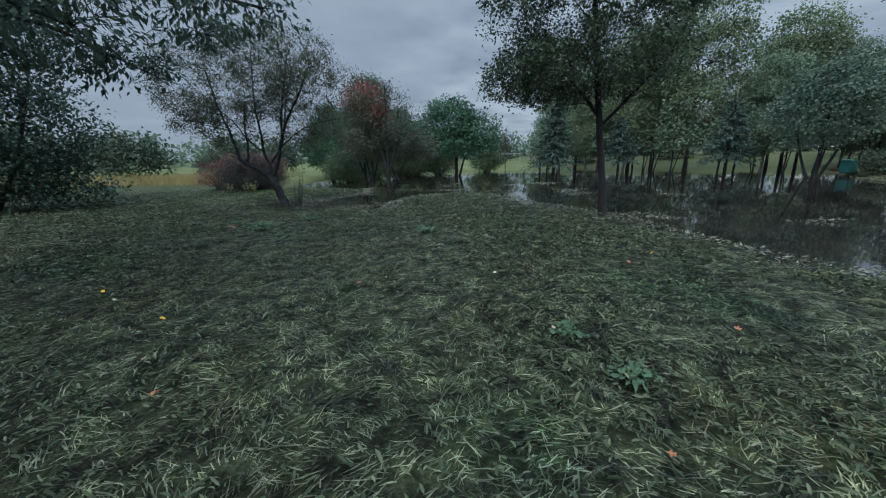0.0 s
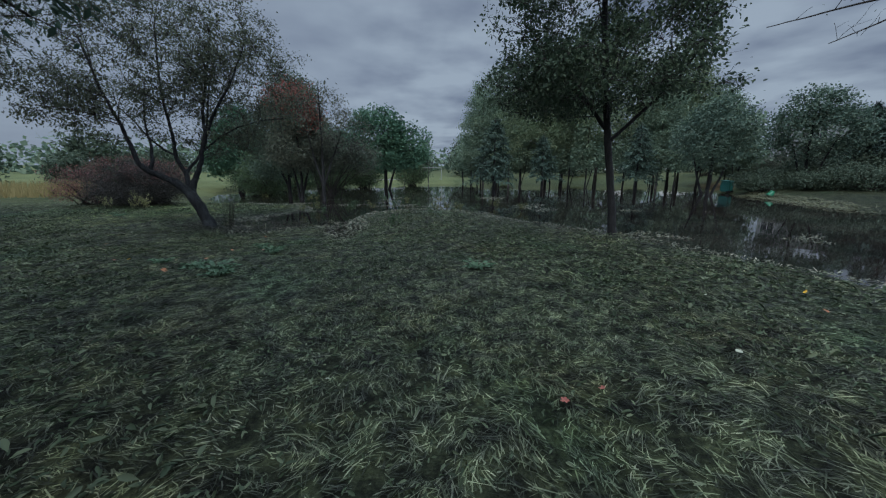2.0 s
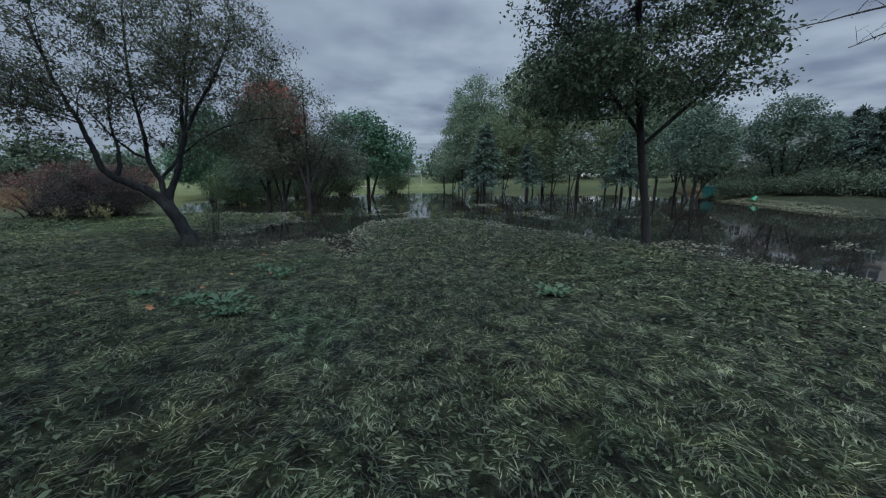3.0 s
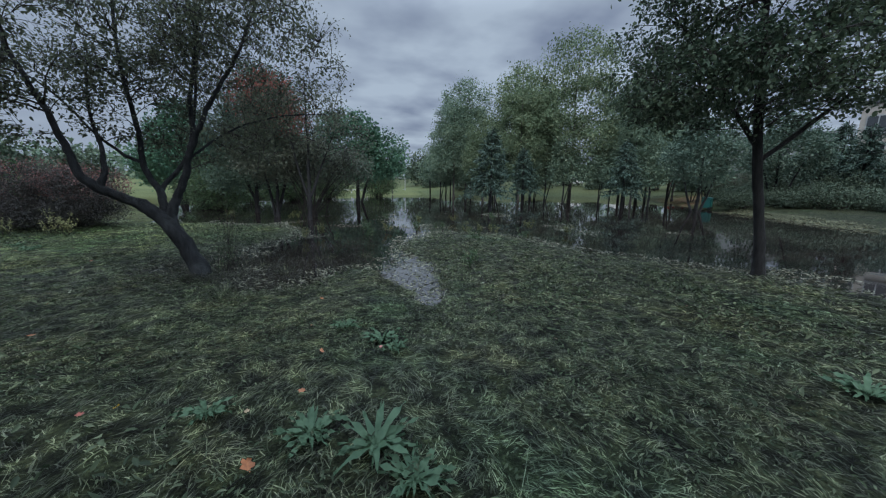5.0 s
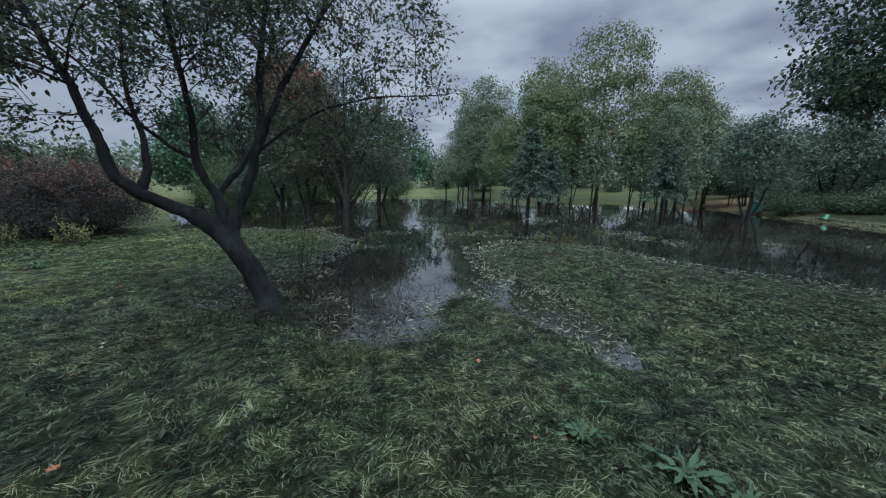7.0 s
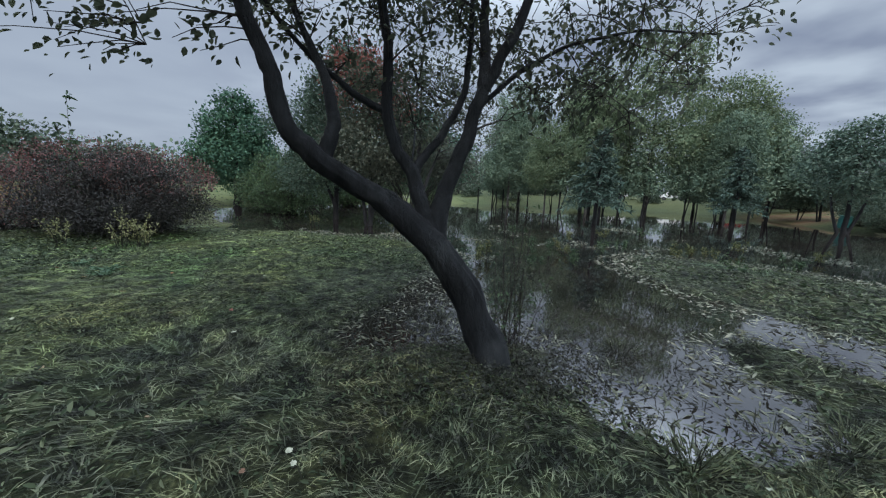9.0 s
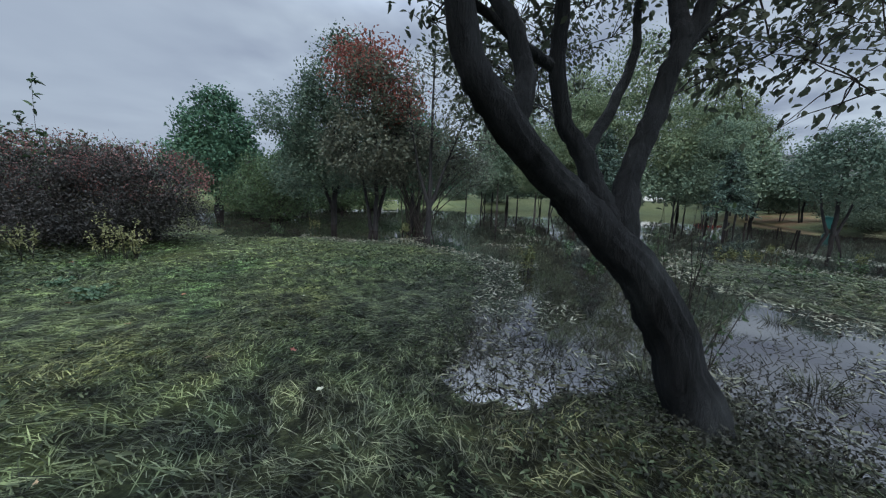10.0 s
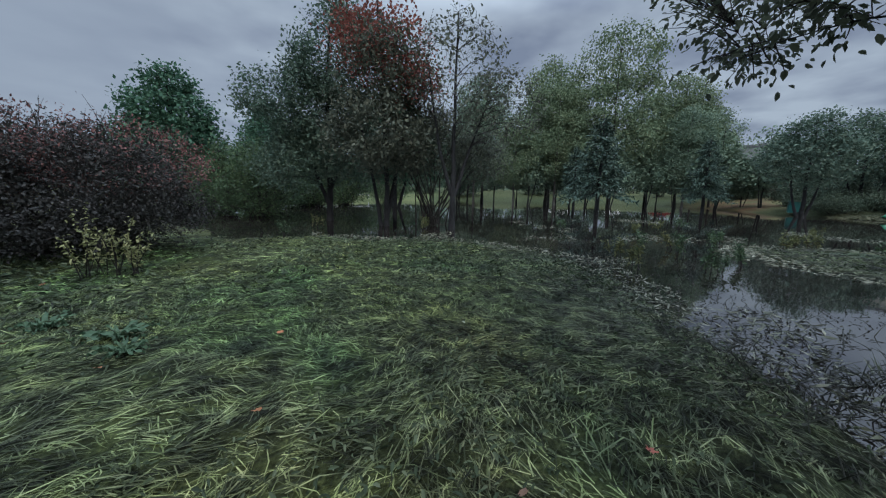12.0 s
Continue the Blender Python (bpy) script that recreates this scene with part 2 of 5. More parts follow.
def ground_mat():
    """Turf and trampled thatch under the blades, darkened for the shade there; a leaf-brown bank to the east."""
    m = Mat("turf", 0.95, 0.1)
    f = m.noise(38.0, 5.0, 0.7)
    # near-black end of the ramp paints the shade in gaps between blades
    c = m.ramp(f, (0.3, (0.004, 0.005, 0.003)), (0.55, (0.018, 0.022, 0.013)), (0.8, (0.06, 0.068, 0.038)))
    c = turf_tints(m, c)
    g = m.n.new("ShaderNodeNewGeometry")
    s = m.n.new("ShaderNodeSeparateXYZ")
    m.l.new(g.outputs["Position"], s.inputs[0])
    mr = m.n.new("ShaderNodeMapRange")
    for i, v in enumerate((14.0, 30.0)):
        mr.inputs[i + 1].default_value = v
    m.l.new(s.outputs[1], mr.inputs[0])
    far = m.ramp(m.noise(0.12, 3.0), (0.35, (0.055, 0.072, 0.03)), (0.7, (0.105, 0.115, 0.048)))
    east = m.n.new("ShaderNodeMapRange")
    for i, v in enumerate((15.0, 7.0, 0.45)):
        east.inputs[i + 1].default_value = v
    m.l.new(s.outputs[0], east.inputs[0])
    both = m.n.new("ShaderNodeMath")
    both.operation = "MULTIPLY"
    m.l.new(mr.outputs[0], both.inputs[0])
    m.l.new(east.outputs[0], both.inputs[1])
    c = m.mix(both.outputs[0], c, far)
    # fallen leaves on the bank across the water
    d = m.n.new("ShaderNodeVectorMath")
    d.operation = "DISTANCE"
    d.inputs[1].default_value = (27.6, 27.6, 0.5)
    m.l.new(g.outputs["Position"], d.inputs[0])
    m2 = m.n.new("ShaderNodeMapRange")
    for i, v in enumerate((7.5, 4.5)):
        m2.inputs[i + 1].default_value = v
    m.l.new(d.outputs["Value"], m2.inputs[0])
    c = m.mix(m2.outputs[0], c, m.ramp(m.noise(0.5, 4.0), (0.40, (0.115, 0.072, 0.042)), (0.6, (0.098, 0.098, 0.046))))
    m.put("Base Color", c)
    m.bump(f, 0.8, 0.03)
    return m.m


def water_mat():
    m = Mat("flood_water", 0.03, 0.6)
    c = m.ramp(m.noise(0.6, 3.0), (0.4, (0.008, 0.007, 0.0065)), (0.7, (0.02, 0.016, 0.014)))
    m.put("Base Color", c)
    m.put("IOR", 2.8)
    m.bump(m.noise(2.2, 2.0, 0.5, (1.0, 1.0, 1.0)), 0.06, 0.02)
    return m.m


M_GRASS, M_GROUND, M_WATER = grass_mat(), ground_mat(), water_mat()

# ---- building helpers ----


def tri_mesh(name, verts, tris, mat, parent=None, label="", smooth=False):
    """One mesh object from arrays of corners and triangles."""
    verts, tris = np.asarray(verts, np.float32), np.asarray(tris, np.int32)
    me = bpy.data.meshes.new(name)
    me.vertices.add(len(verts))
    me.vertices.foreach_set("co", verts.ravel())
    me.loops.add(tris.size)
    me.loops.foreach_set("vertex_index", tris.ravel())
    me.polygons.add(len(tris))
    me.polygons.foreach_set("loop_start", np.arange(0, tris.size, 3, dtype=np.int32))
    if smooth:
        me.polygons.foreach_set("use_smooth", np.ones(len(tris), bool))
    me.update(calc_edges=True)
    me.materials.append(mat)
    ob = new(name, me)
    ob.parent = parent
    if label:
        tagged(ob, label)
    return ob


def part(name, bm, mat, parent=None, label=""):
    """A bmesh as one mesh object under a thing or a part."""
    me = bpy.data.meshes.new(name)
    bm.to_mesh(me)
    bm.free()
    me.materials.append(mat)
    ob = new(name, me)
    ob.parent = parent
    if label:
        tagged(ob, label)
    return ob


def box(size, at=(0, 0, 0), bevel=0.01, turn=(0, 0, 0)):
    bm = bmesh.new()
    bmesh.ops.create_cube(bm, size=1.0, matrix=pose(*at, *turn) @ Matrix.Diagonal((*size, 1)))
    if bevel:
        bmesh.ops.bevel(bm, geom=bm.edges[:], offset=bevel, segments=2, affect="EDGES")
    return bm


def thing(name, x, y, z, label, category, group="", turn=0.0):
    ob = new(name)
    ob.matrix_world = pose(x, y, z, 0, 0, turn)
    return tagged(ob, label, category, group)


class Soup:
    """Gathers corners and triangles of many small pieces for one mesh."""

    def __init__(self):
        self.v, self.t, self.n = [], [], 0

    def add(self, v, t):
        self.v.append(np.asarray(v, float).reshape(-1, 3))
        self.t.append(np.asarray(t, int).reshape(-1, 3) + self.n)
        self.n += len(self.v[-1])

    def tube(self, pts, radii, sides=6, rng=None, rough=0.0):
        """A tapered round tube along points."""
        pts, radii = np.asarray(pts, float), np.asarray(radii, float)
        d = np.gradient(pts, axis=0)
        d /= np.linalg.norm(d, axis=1, keepdims=True) + 1e-9
        ref = np.where(np.abs(d[:, 2:3]) > 0.9, [[1.0, 0, 0]], [[0, 0, 1.0]])
        u = np.cross(d, ref)
        u /= np.linalg.norm(u, axis=1, keepdims=True) + 1e-9
        for k in range(1, len(u)):
            w = u[k - 1] - d[k] * (u[k - 1] @ d[k])
            u[k] = w / (np.linalg.norm(w) + 1e-9)
        w = np.cross(d, u)
        a = np.arange(sides) * 2 * np.pi / sides
        r = radii[:, None] * np.ones((1, sides))
        if rough:
            ridge = np.cumsum(rng.normal(0, 0.35, (len(pts), sides)), axis=0)
            ridge = np.sin(ridge + rng.uniform(0, 6.28, sides))
            lump = rng.normal(0, 1, (len(pts), 1))
            lump[1:-1] = (lump[:-2] + lump[1:-1] + lump[2:]) / 3
            r = r * (1 + rough * (0.9 * ridge + 0.5 * rng.normal(0, 1, (len(pts), sides)) + 0.8 * lump))
        ring = pts[:, None] + r[..., None] * (np.cos(a)[None, :, None] * u[:, None] + np.sin(a)[None, :, None] * w[:, None])
        i, j = np.meshgrid(np.arange(len(pts) - 1), np.arange(sides), indexing="ij")
        p, q = i * sides + j, i * sides + (j + 1) % sides
        t = np.concatenate([np.stack([p, q, q + sides], -1).reshape(-1, 3), np.stack([p, q + sides, p + sides], -1).reshape(-1, 3)])
        end = len(pts) * sides
        v = np.concatenate([ring.reshape(-1, 3), pts[-1:]])
        k = np.arange(sides)
        cap = np.stack([end - sides + k, end - sides + (k + 1) % sides, np.full(sides, end)], -1)
        self.add(v, np.concatenate([t, cap]))

    def leaves(self, at, size, rng, aspect=0.5, droop=0.3, flat=False, along=None):
        """Leaves at points: folded ovals, or plain diamonds where they are far off."""
        at = np.asarray(at, float)
        n = len(at)
        if not n:
            return
        d = rng.normal(0, 1, (n, 3)) if along is None else along + rng.normal(0, 0.45, (n, 3))
        d[:, 2] -= droop
        d /= np.linalg.norm(d, axis=1, keepdims=True) + 1e-9
        s = np.cross(d, rng.normal(0, 0.55, (n, 3)) + [0, 0, 1.0])
        s /= np.linalg.norm(s, axis=1, keepdims=True) + 1e-9
        nrm = np.cross(s, d)
        l = (size * rng.uniform(0.65, 1.3, n))[:, None]
        w = l * aspect * 0.5
        if flat:
            v = np.stack([at, at + d * l * 0.45 + s * w, at + d * l, at + d * l * 0.45 - s * w], 1)
            t = np.array([[0, 1, 2], [0, 2, 3]])
        else:
            up = nrm * l * 0.09
            v = np.stack([at, at + d * l * 0.25 + s * w * 0.8 + up, at + d * l * 0.62 + s * w * 0.85 + up, at + d * l - nrm * l * 0.1,
                          at + d * l * 0.62 - s * w * 0.85 + up, at + d * l * 0.25 - s * w * 0.8 + up], 1)
            t = np.array([[0, 1, 2], [0, 2, 3], [0, 3, 4], [0, 4, 5]])
        k = v.shape[1]
        self.add(v.reshape(-1, 3), (t[None] + (np.arange(n) * k)[:, None, None]).reshape(-1, 3))

    def made(self, name, mat, parent=None, label="", smooth=False):
        return tri_mesh(name, np.concatenate(self.v), np.concatenate(self.t), mat, parent, label, smooth)


def bend(a, b, n, rise=0.25, rng=None, wob=0.04):
    """Points of a bough from a to b that first leaves upward, then outward."""
    a, b = np.asarray(a, float), np.asarray(b, float)
    l = np.linalg.norm(b - a)
    c = (a + b) / 2 + np.array([0, 0, rise * l])
    t = np.linspace(0, 1, n)[:, None]
    p = (1 - t) ** 2 * a + 2 * t * (1 - t) * c + t**2 * b
    if rng is not None and n > 2:
        p[1:-1] += rng.normal(0, wob * l / n, (n - 2, 3))
    return p


def crown_points(blobs, n, rng, shell=0.5, gap=0.0, cell=0.9):
    """Points in a union of ellipsoids (centre, radii), thinned where gaps lie."""
    blobs = np.asarray(blobs, float)
    vol = np.prod(blobs[:, 3:], axis=1) ** 0.8
    got = []
    off = rng.uniform(0, 50, 3)
    while len(got) < n:
        b = blobs[rng.choice(len(blobs), p=vol / vol.sum())]
        d = rng.normal(0, 1, 3)
        d /= np.linalg.norm(d)
        p = b[:3] + d * rng.uniform(shell, 1.0) ** 0.6 * b[3:]
        if gap and noise.noise(Vector(p / cell + off)) < gap - 0.5 + rng.uniform(-0.1, 0.1):
            continue
        got.append(p)
    return np.array(got)


def nearest(nodes, p, lean=0.8):
    """The node from which a bough to p would leave: near, and rather below it."""
    d = p - nodes
    cost = np.linalg.norm(d, axis=1) + lean * np.maximum(0, -d[:, 2] + 0.15)
    return int(np.argmin(cost))


def tree(name, x, y, z, label, category, stems, blobs, bark, leaf, seed, leaf_size=0.1, boughs=14, branches=90, twigs=500, per_twig=14,
         spread=0.22, cell=0.9, flat=False, rise=0.2, droop=0.3, gap=0.25, group="", aspect=0.55, shell=0.35, thin=1.0, twig_drop=0.0, extra=None, roughness=0.05, turn=0.0, size=1.0):
    """A tree: given stems as rows (points, first radius, last radius), boughs and twigs grown into the crown's
    ellipsoids, and leaves in loose clusters at the twigs. All places are from the foot of the trunk."""
    rng = np.random.default_rng(seed)
    top = thing(name, x, y, z, label, category, group, turn)
    blobs = np.asarray(blobs, float) * size
    nodes, rad = [], []
    for k, (pts, r0, r1) in enumerate(stems):
        pts = np.asarray(pts, float) * size
        s = Soup()
        n = max(6, int(np.linalg.norm(np.diff(pts, axis=0), axis=1).sum() / (0.07 if roughness > 0.06 else 0.18)))
        tt = np.linspace(0, len(pts) - 1, n)
        fine = np.stack([np.interp(tt, np.arange(len(pts)), pts[:, c]) for c in range(3)], 1)
        for _ in range(2):
            fine[1:-1] = (fine[:-2] + 2 * fine[1:-1] + fine[2:]) / 4
        wob = rng.normal(0, 0.02, (n - 2, 3))
        wob[1:-1] = (wob[:-2] + wob[1:-1] + wob[2:]) / 3
        fine[1:-1] += wob * min(1.0, r0 * 8)
        rr = np.linspace(r0, r1, n)
        if k == 0:
            rr[: max(2, n // 8)] *= np.linspace(1.35, 1.0, max(2, n // 8))
        s.tube(fine, rr, (26 if roughness > 0.06 else 12) if r0 > 0.05 else 8, rng, roughness)
        s.made("trunk" if k == 0 else "limb", bark, top, smooth=True)
        nodes.append(fine[n // 4 if k == 0 else 2:])
        rad.append(rr[n // 4 if k == 0 else 2:])
    nodes, rad = np.concatenate(nodes), np.concatenate(rad)
    wood = Soup()
    for count, inner, sides, steps, taper in ((boughs, 0.25, 4 if flat else 6, 5 if flat else 8, 0.42), (branches, 0.55, 3 if flat else 4, 4 if flat else 6, 0.5)):
        more, mr = [], []
        for p in crown_points(blobs, count, rng, inner, gap * 0.6) if count else ():
            i = nearest(nodes, p)
            q = bend(nodes[i], p, steps, rise, rng)
            l = np.linalg.norm(p - nodes[i])
            r = np.linspace(min(rad[i] * taper, 0.009 * l + 0.005), 0.004, steps) * thin
            wood.tube(q, r, sides)
            more.append(q[2:])
            mr.append(r[2:])
        if more:
            nodes, rad = np.concatenate([nodes, *more]), np.concatenate([rad, *mr])
    crown = Soup()
    ends = crown_points(blobs, twigs, rng, shell, gap, cell)
    at, way = [], []
    for p in ends:
        i = nearest(nodes, p, 0.3)
        l = np.linalg.norm(p - nodes[i])
        if l > 1.6:
            p = nodes[i] + (p - nodes[i]) * 1.6 / l
        p = p + np.array([0, 0, -twig_drop * rng.uniform(0.3, 1.0)])
        q = bend(nodes[i], p, 4, 0.1 + twig_drop * 0.3, rng, 0.1)
        if not flat or rng.uniform() < 0.3:
            wood.tube(q, np.linspace(0.005, 0.002, 4) * max(1.0, thin), 3)
        k = rng.poisson(per_twig)
        f = rng.uniform(0.25, 1.05, k)[:, None]
        at.append(q[0] * (1 - f) + q[-1] * f + rng.normal(0, spread, (k, 3)) * [1, 1, 0.8])
        way.append(np.repeat((q[-1:] - q[:1]) / (np.linalg.norm(q[-1] - q[0]) + 1e-6), k, 0))
    at, way = np.concatenate(at), np.concatenate(way)
    crown.leaves(at, leaf_size, rng, aspect, droop, flat or leaf_size > 0.08, way * 0.8)
    wood.made("branchwork", bark if thin > 1.2 else M_TWIG, top, smooth=True)
    crown.made("crown", leaf, top)
    if extra:
        m2, blobs2, n2 = extra
        c2 = Soup()
        p2 = crown_points(np.asarray(blobs2) * size, n2 // 8, rng, 0.2, 0.2)
        p2 = np.repeat(p2, 8, 0) + rng.normal(0, spread, (len(p2) * 8, 3))
        c2.leaves(p2, leaf_size, rng, aspect, droop, flat)
        c2.made("red_foliage", m2, top)
    return top


def spruce(name, x, y, z, height, width, seed, label, group=""):
    rng = np.random.default_rng(seed)
    top = thing(name, x, y, z, label, "spruce", group)
    s = Soup()
    s.tube([(0, 0, -0.4), (0.03, 0, height * 0.5), (0, 0, height)], [0.11, 0.07, 0.012], 8)
    s.made("trunk", M_BARK, top, smooth=True)
    wood, needles = Soup(), Soup()
    for h in np.arange(0.27, 0.98, 0.04):
        reach = width / 2 * (1 - h) ** 0.8 * rng.uniform(0.85, 1.1)
        for a in rng.uniform(0, 6.28, 9):
            l = reach * rng.uniform(0.7, 1.12) + 0.05
            p0 = np.array([0, 0, h * height])
            p1 = p0 + [l * math.cos(a), l * math.sin(a), -0.22 * l + rng.normal(0, 0.05)]
            q = bend(p0, p1, 5, -0.08)
            wood.tube(q, np.linspace(0.014, 0.003, 5), 3)
            k = int(8 + 22 * l)
            f = rng.uniform(0.15, 1.05, k)[:, None]
            way = np.repeat((p1 - p0)[None] / l, k, 0) + rng.normal(0, 0.55, (k, 3))
            needles.leaves(p0 * (1 - f) + p1 * f + rng.normal(0, 0.03, (k, 3)), 0.24, rng, 0.25, 0.25, True, way)
    wood.made("branchwork", M_TWIG, top)
    needles.made("needle_foliage", M_SPRUCE, top)
    return top


def spread_copy(ob, x, y, z, turn, scale):
    return copy_thing(ob, pose(x, y, z, 0, 0, turn) @ Matrix.Diagonal((scale, scale, scale, 1)))


# ---- ground and water ----
# the dry lawn's edge, round the drowned hollow by the apple tree and the tongue of turf past it
LAWN = np.array([(5.9, 2.6), (5.3, 4.0), (4.75, 4.6), (4.45, 5.6), (4.25, 6.6), (4.15, 7.5), (4.0, 8.3), (3.5, 9.2), (3.15, 10.0), (2.6, 10.7), (2.3, 11.6), (2.2, 12.9), (1.5, 13.8),
                 (0.5, 14.5), (-0.5, 13.9), (-0.9, 13.2), (-1.2, 11.8), (-1.35, 11.0), (-1.1, 10.4), (-1.3, 9.5), (-1.55, 8.85), (-1.85, 9.2), (-2.1, 9.7), (-2.2, 10.4), (-2.7, 10.3), (-2.95, 9.85),
                 (-3.2, 9.6), (-3.6, 9.6), (-3.95, 9.75), (-4.15, 10.2), (-4.2, 10.75), (-4.6, 10.98), (-5.0, 10.9), (-5.6, 11.0), (-5.65, 11.35), (-5.2, 11.8), (-5.0, 12.3), (-4.75, 12.9), (-4.3, 13.5),
                 (-3.85, 14.4), (-3.8, 15.5), (-4.5, 17.1), (-6.5, 18.2), (-8.5, 18.9), (-10.0, 22.0), (-11.72, 26.3), (-13.84, 30.4), (-9.44, 40.0), (-4.82, 47.0), (5.07, 51.5), (13.53, 53.0), (26.1, 47.2), (33.1, 39.4),
                 (28.6, 31.5), (23.0, 25.2), (19.7, 20.6), (18.0, 16.9), (14.65, 11.2), (13.0, 5.0), (9.0, 0.0)])


def edge_distance(x, y):
    """Metres from the water's edge, positive on dry land (outside the pool's outline)."""
    x, y = np.asarray(x, float), np.asarray(y, float)
    best, inside = np.full(x.shape, 1e9), np.zeros(x.shape, bool)
    for (ax, ay), (bx, by) in zip(LAWN, np.roll(LAWN, -1, 0)):
        ex, ey = bx - ax, by - ay
        t = np.clip(((x - ax) * ex + (y - ay) * ey) / (ex * ex + ey * ey), 0, 1)
        best = np.minimum(best, np.hypot(x - ax - t * ex, y - ay - t * ey))
        inside ^= ((ay > y) != (by > y)) & (x < ex * (y - ay) / (by - ay + 1e-12) + ax)
    return np.where(inside, -best, best)


def soft_noise(x, y, scale, seed=0):
    r = np.random.default_rng(seed)
    s = 0
    for k in range(7):
        a, f, p = r.uniform(0, 6.28), scale * r.uniform(0.6, 1.9), r.uniform(0, 6.28)
        s = s + np.sin((x * math.cos(a) + y * math.sin(a)) * f + p)
    return s / 7


def ground_height(x, y):
    d = edge_distance(x, y) + 0.35 * soft_noise(x, y, 2.6, 1) + 0.16 * soft_noise(x, y, 7.0, 2)
    low = np.clip((y - 5) / 5, 0, 1) ** 2 * (3 - 2 * np.clip((y - 5) / 5, 0, 1))
    dry = (0.15 - 0.08 * low) * (1 - np.exp(-np.maximum(d, 0) / 0.8)) + np.maximum(y - 22, 0) * 0.008 * (d > 0) + np.clip(d, 0, 9) * 0.085 * np.clip((x - 11) / 5, 0, 1) * np.clip((y - 14) / 5, 0, 1)
    shallow = np.exp(-((x + 3.2) ** 2 + (y - 11.2) ** 2) / 9.0)
    wet = (0.32 - 0.22 * shallow) * (1 - np.exp(np.minimum(d, 0) / 0.9))
    bumps = (0.03 * soft_noise(x, y, 3.4, 3) + 0.03 * soft_noise(x, y, 9.0, 4) + 0.022 * soft_noise(x, y, 17.0, 5)) * np.clip(1.4 - np.hypot(x, y) / 40, 0.2, 1)
    bumps = np.where(d < 0, 0.45, 1.0) * bumps
    dry = dry + np.where((x > 9) | (y > 25), np.where(y > 25, 0.35, 0.18) * (1 - np.exp(-np.maximum(d, 0) / 2.5)), 0)
    far = np.clip((np.hypot(x, y) - 90) / 900, 0, 1) * 14
    z = np.where(d > 0, dry, -wet) + bumps + far
    return WATER_Z + np.where(d > 0.12, np.maximum(z, 0.014), z)


def gz(x, y):
    return float(ground_height(np.array([x]), np.array([y]))[0])


def stretched_axis(lo, hi, step, far):
    fine = np.arange(lo, hi + 1e-6, step)
    grow = step * 1.16 ** np.arange(1, 90)
    out = np.cumsum(grow)
    out = out[out < far]
    return np.concatenate([lo - out[::-1], fine, hi + out])


gx, gy = stretched_axis(-13.0, 8.0, 0.13, 2500), stretched_axis(-1.0, 20.0, 0.13, 2500)
GX, GY = np.meshgrid(gx, gy, indexing="ij")
GZ = ground_height(GX, GY)
gi, gj = np.meshgrid(np.arange(len(gx) - 1), np.arange(len(gy) - 1), indexing="ij")
g00 = (gi * len(gy) + gj).ravel()
gt = np.concatenate([np.stack([g00, g00 + len(gy), g00 + len(gy) + 1], -1), np.stack([g00, g00 + len(gy) + 1, g00 + 1], -1)])
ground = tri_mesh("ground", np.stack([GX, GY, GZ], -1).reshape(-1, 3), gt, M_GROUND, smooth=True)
tagged(ground, "rough dark green park lawn, trampled flat", "ground", kind="structure")

wbm = bmesh.new()
bmesh.ops.create_grid(wbm, x_segments=2, y_segments=2, size=1.0, matrix=pose(10, 26, WATER_Z) @ Matrix.Diagonal((40, 36, 1, 1)))
water = part("water", wbm, M_WATER)
tagged(water, "still dark flood water mirroring trees and sky", "water", kind="structure")

# ---- grass ----


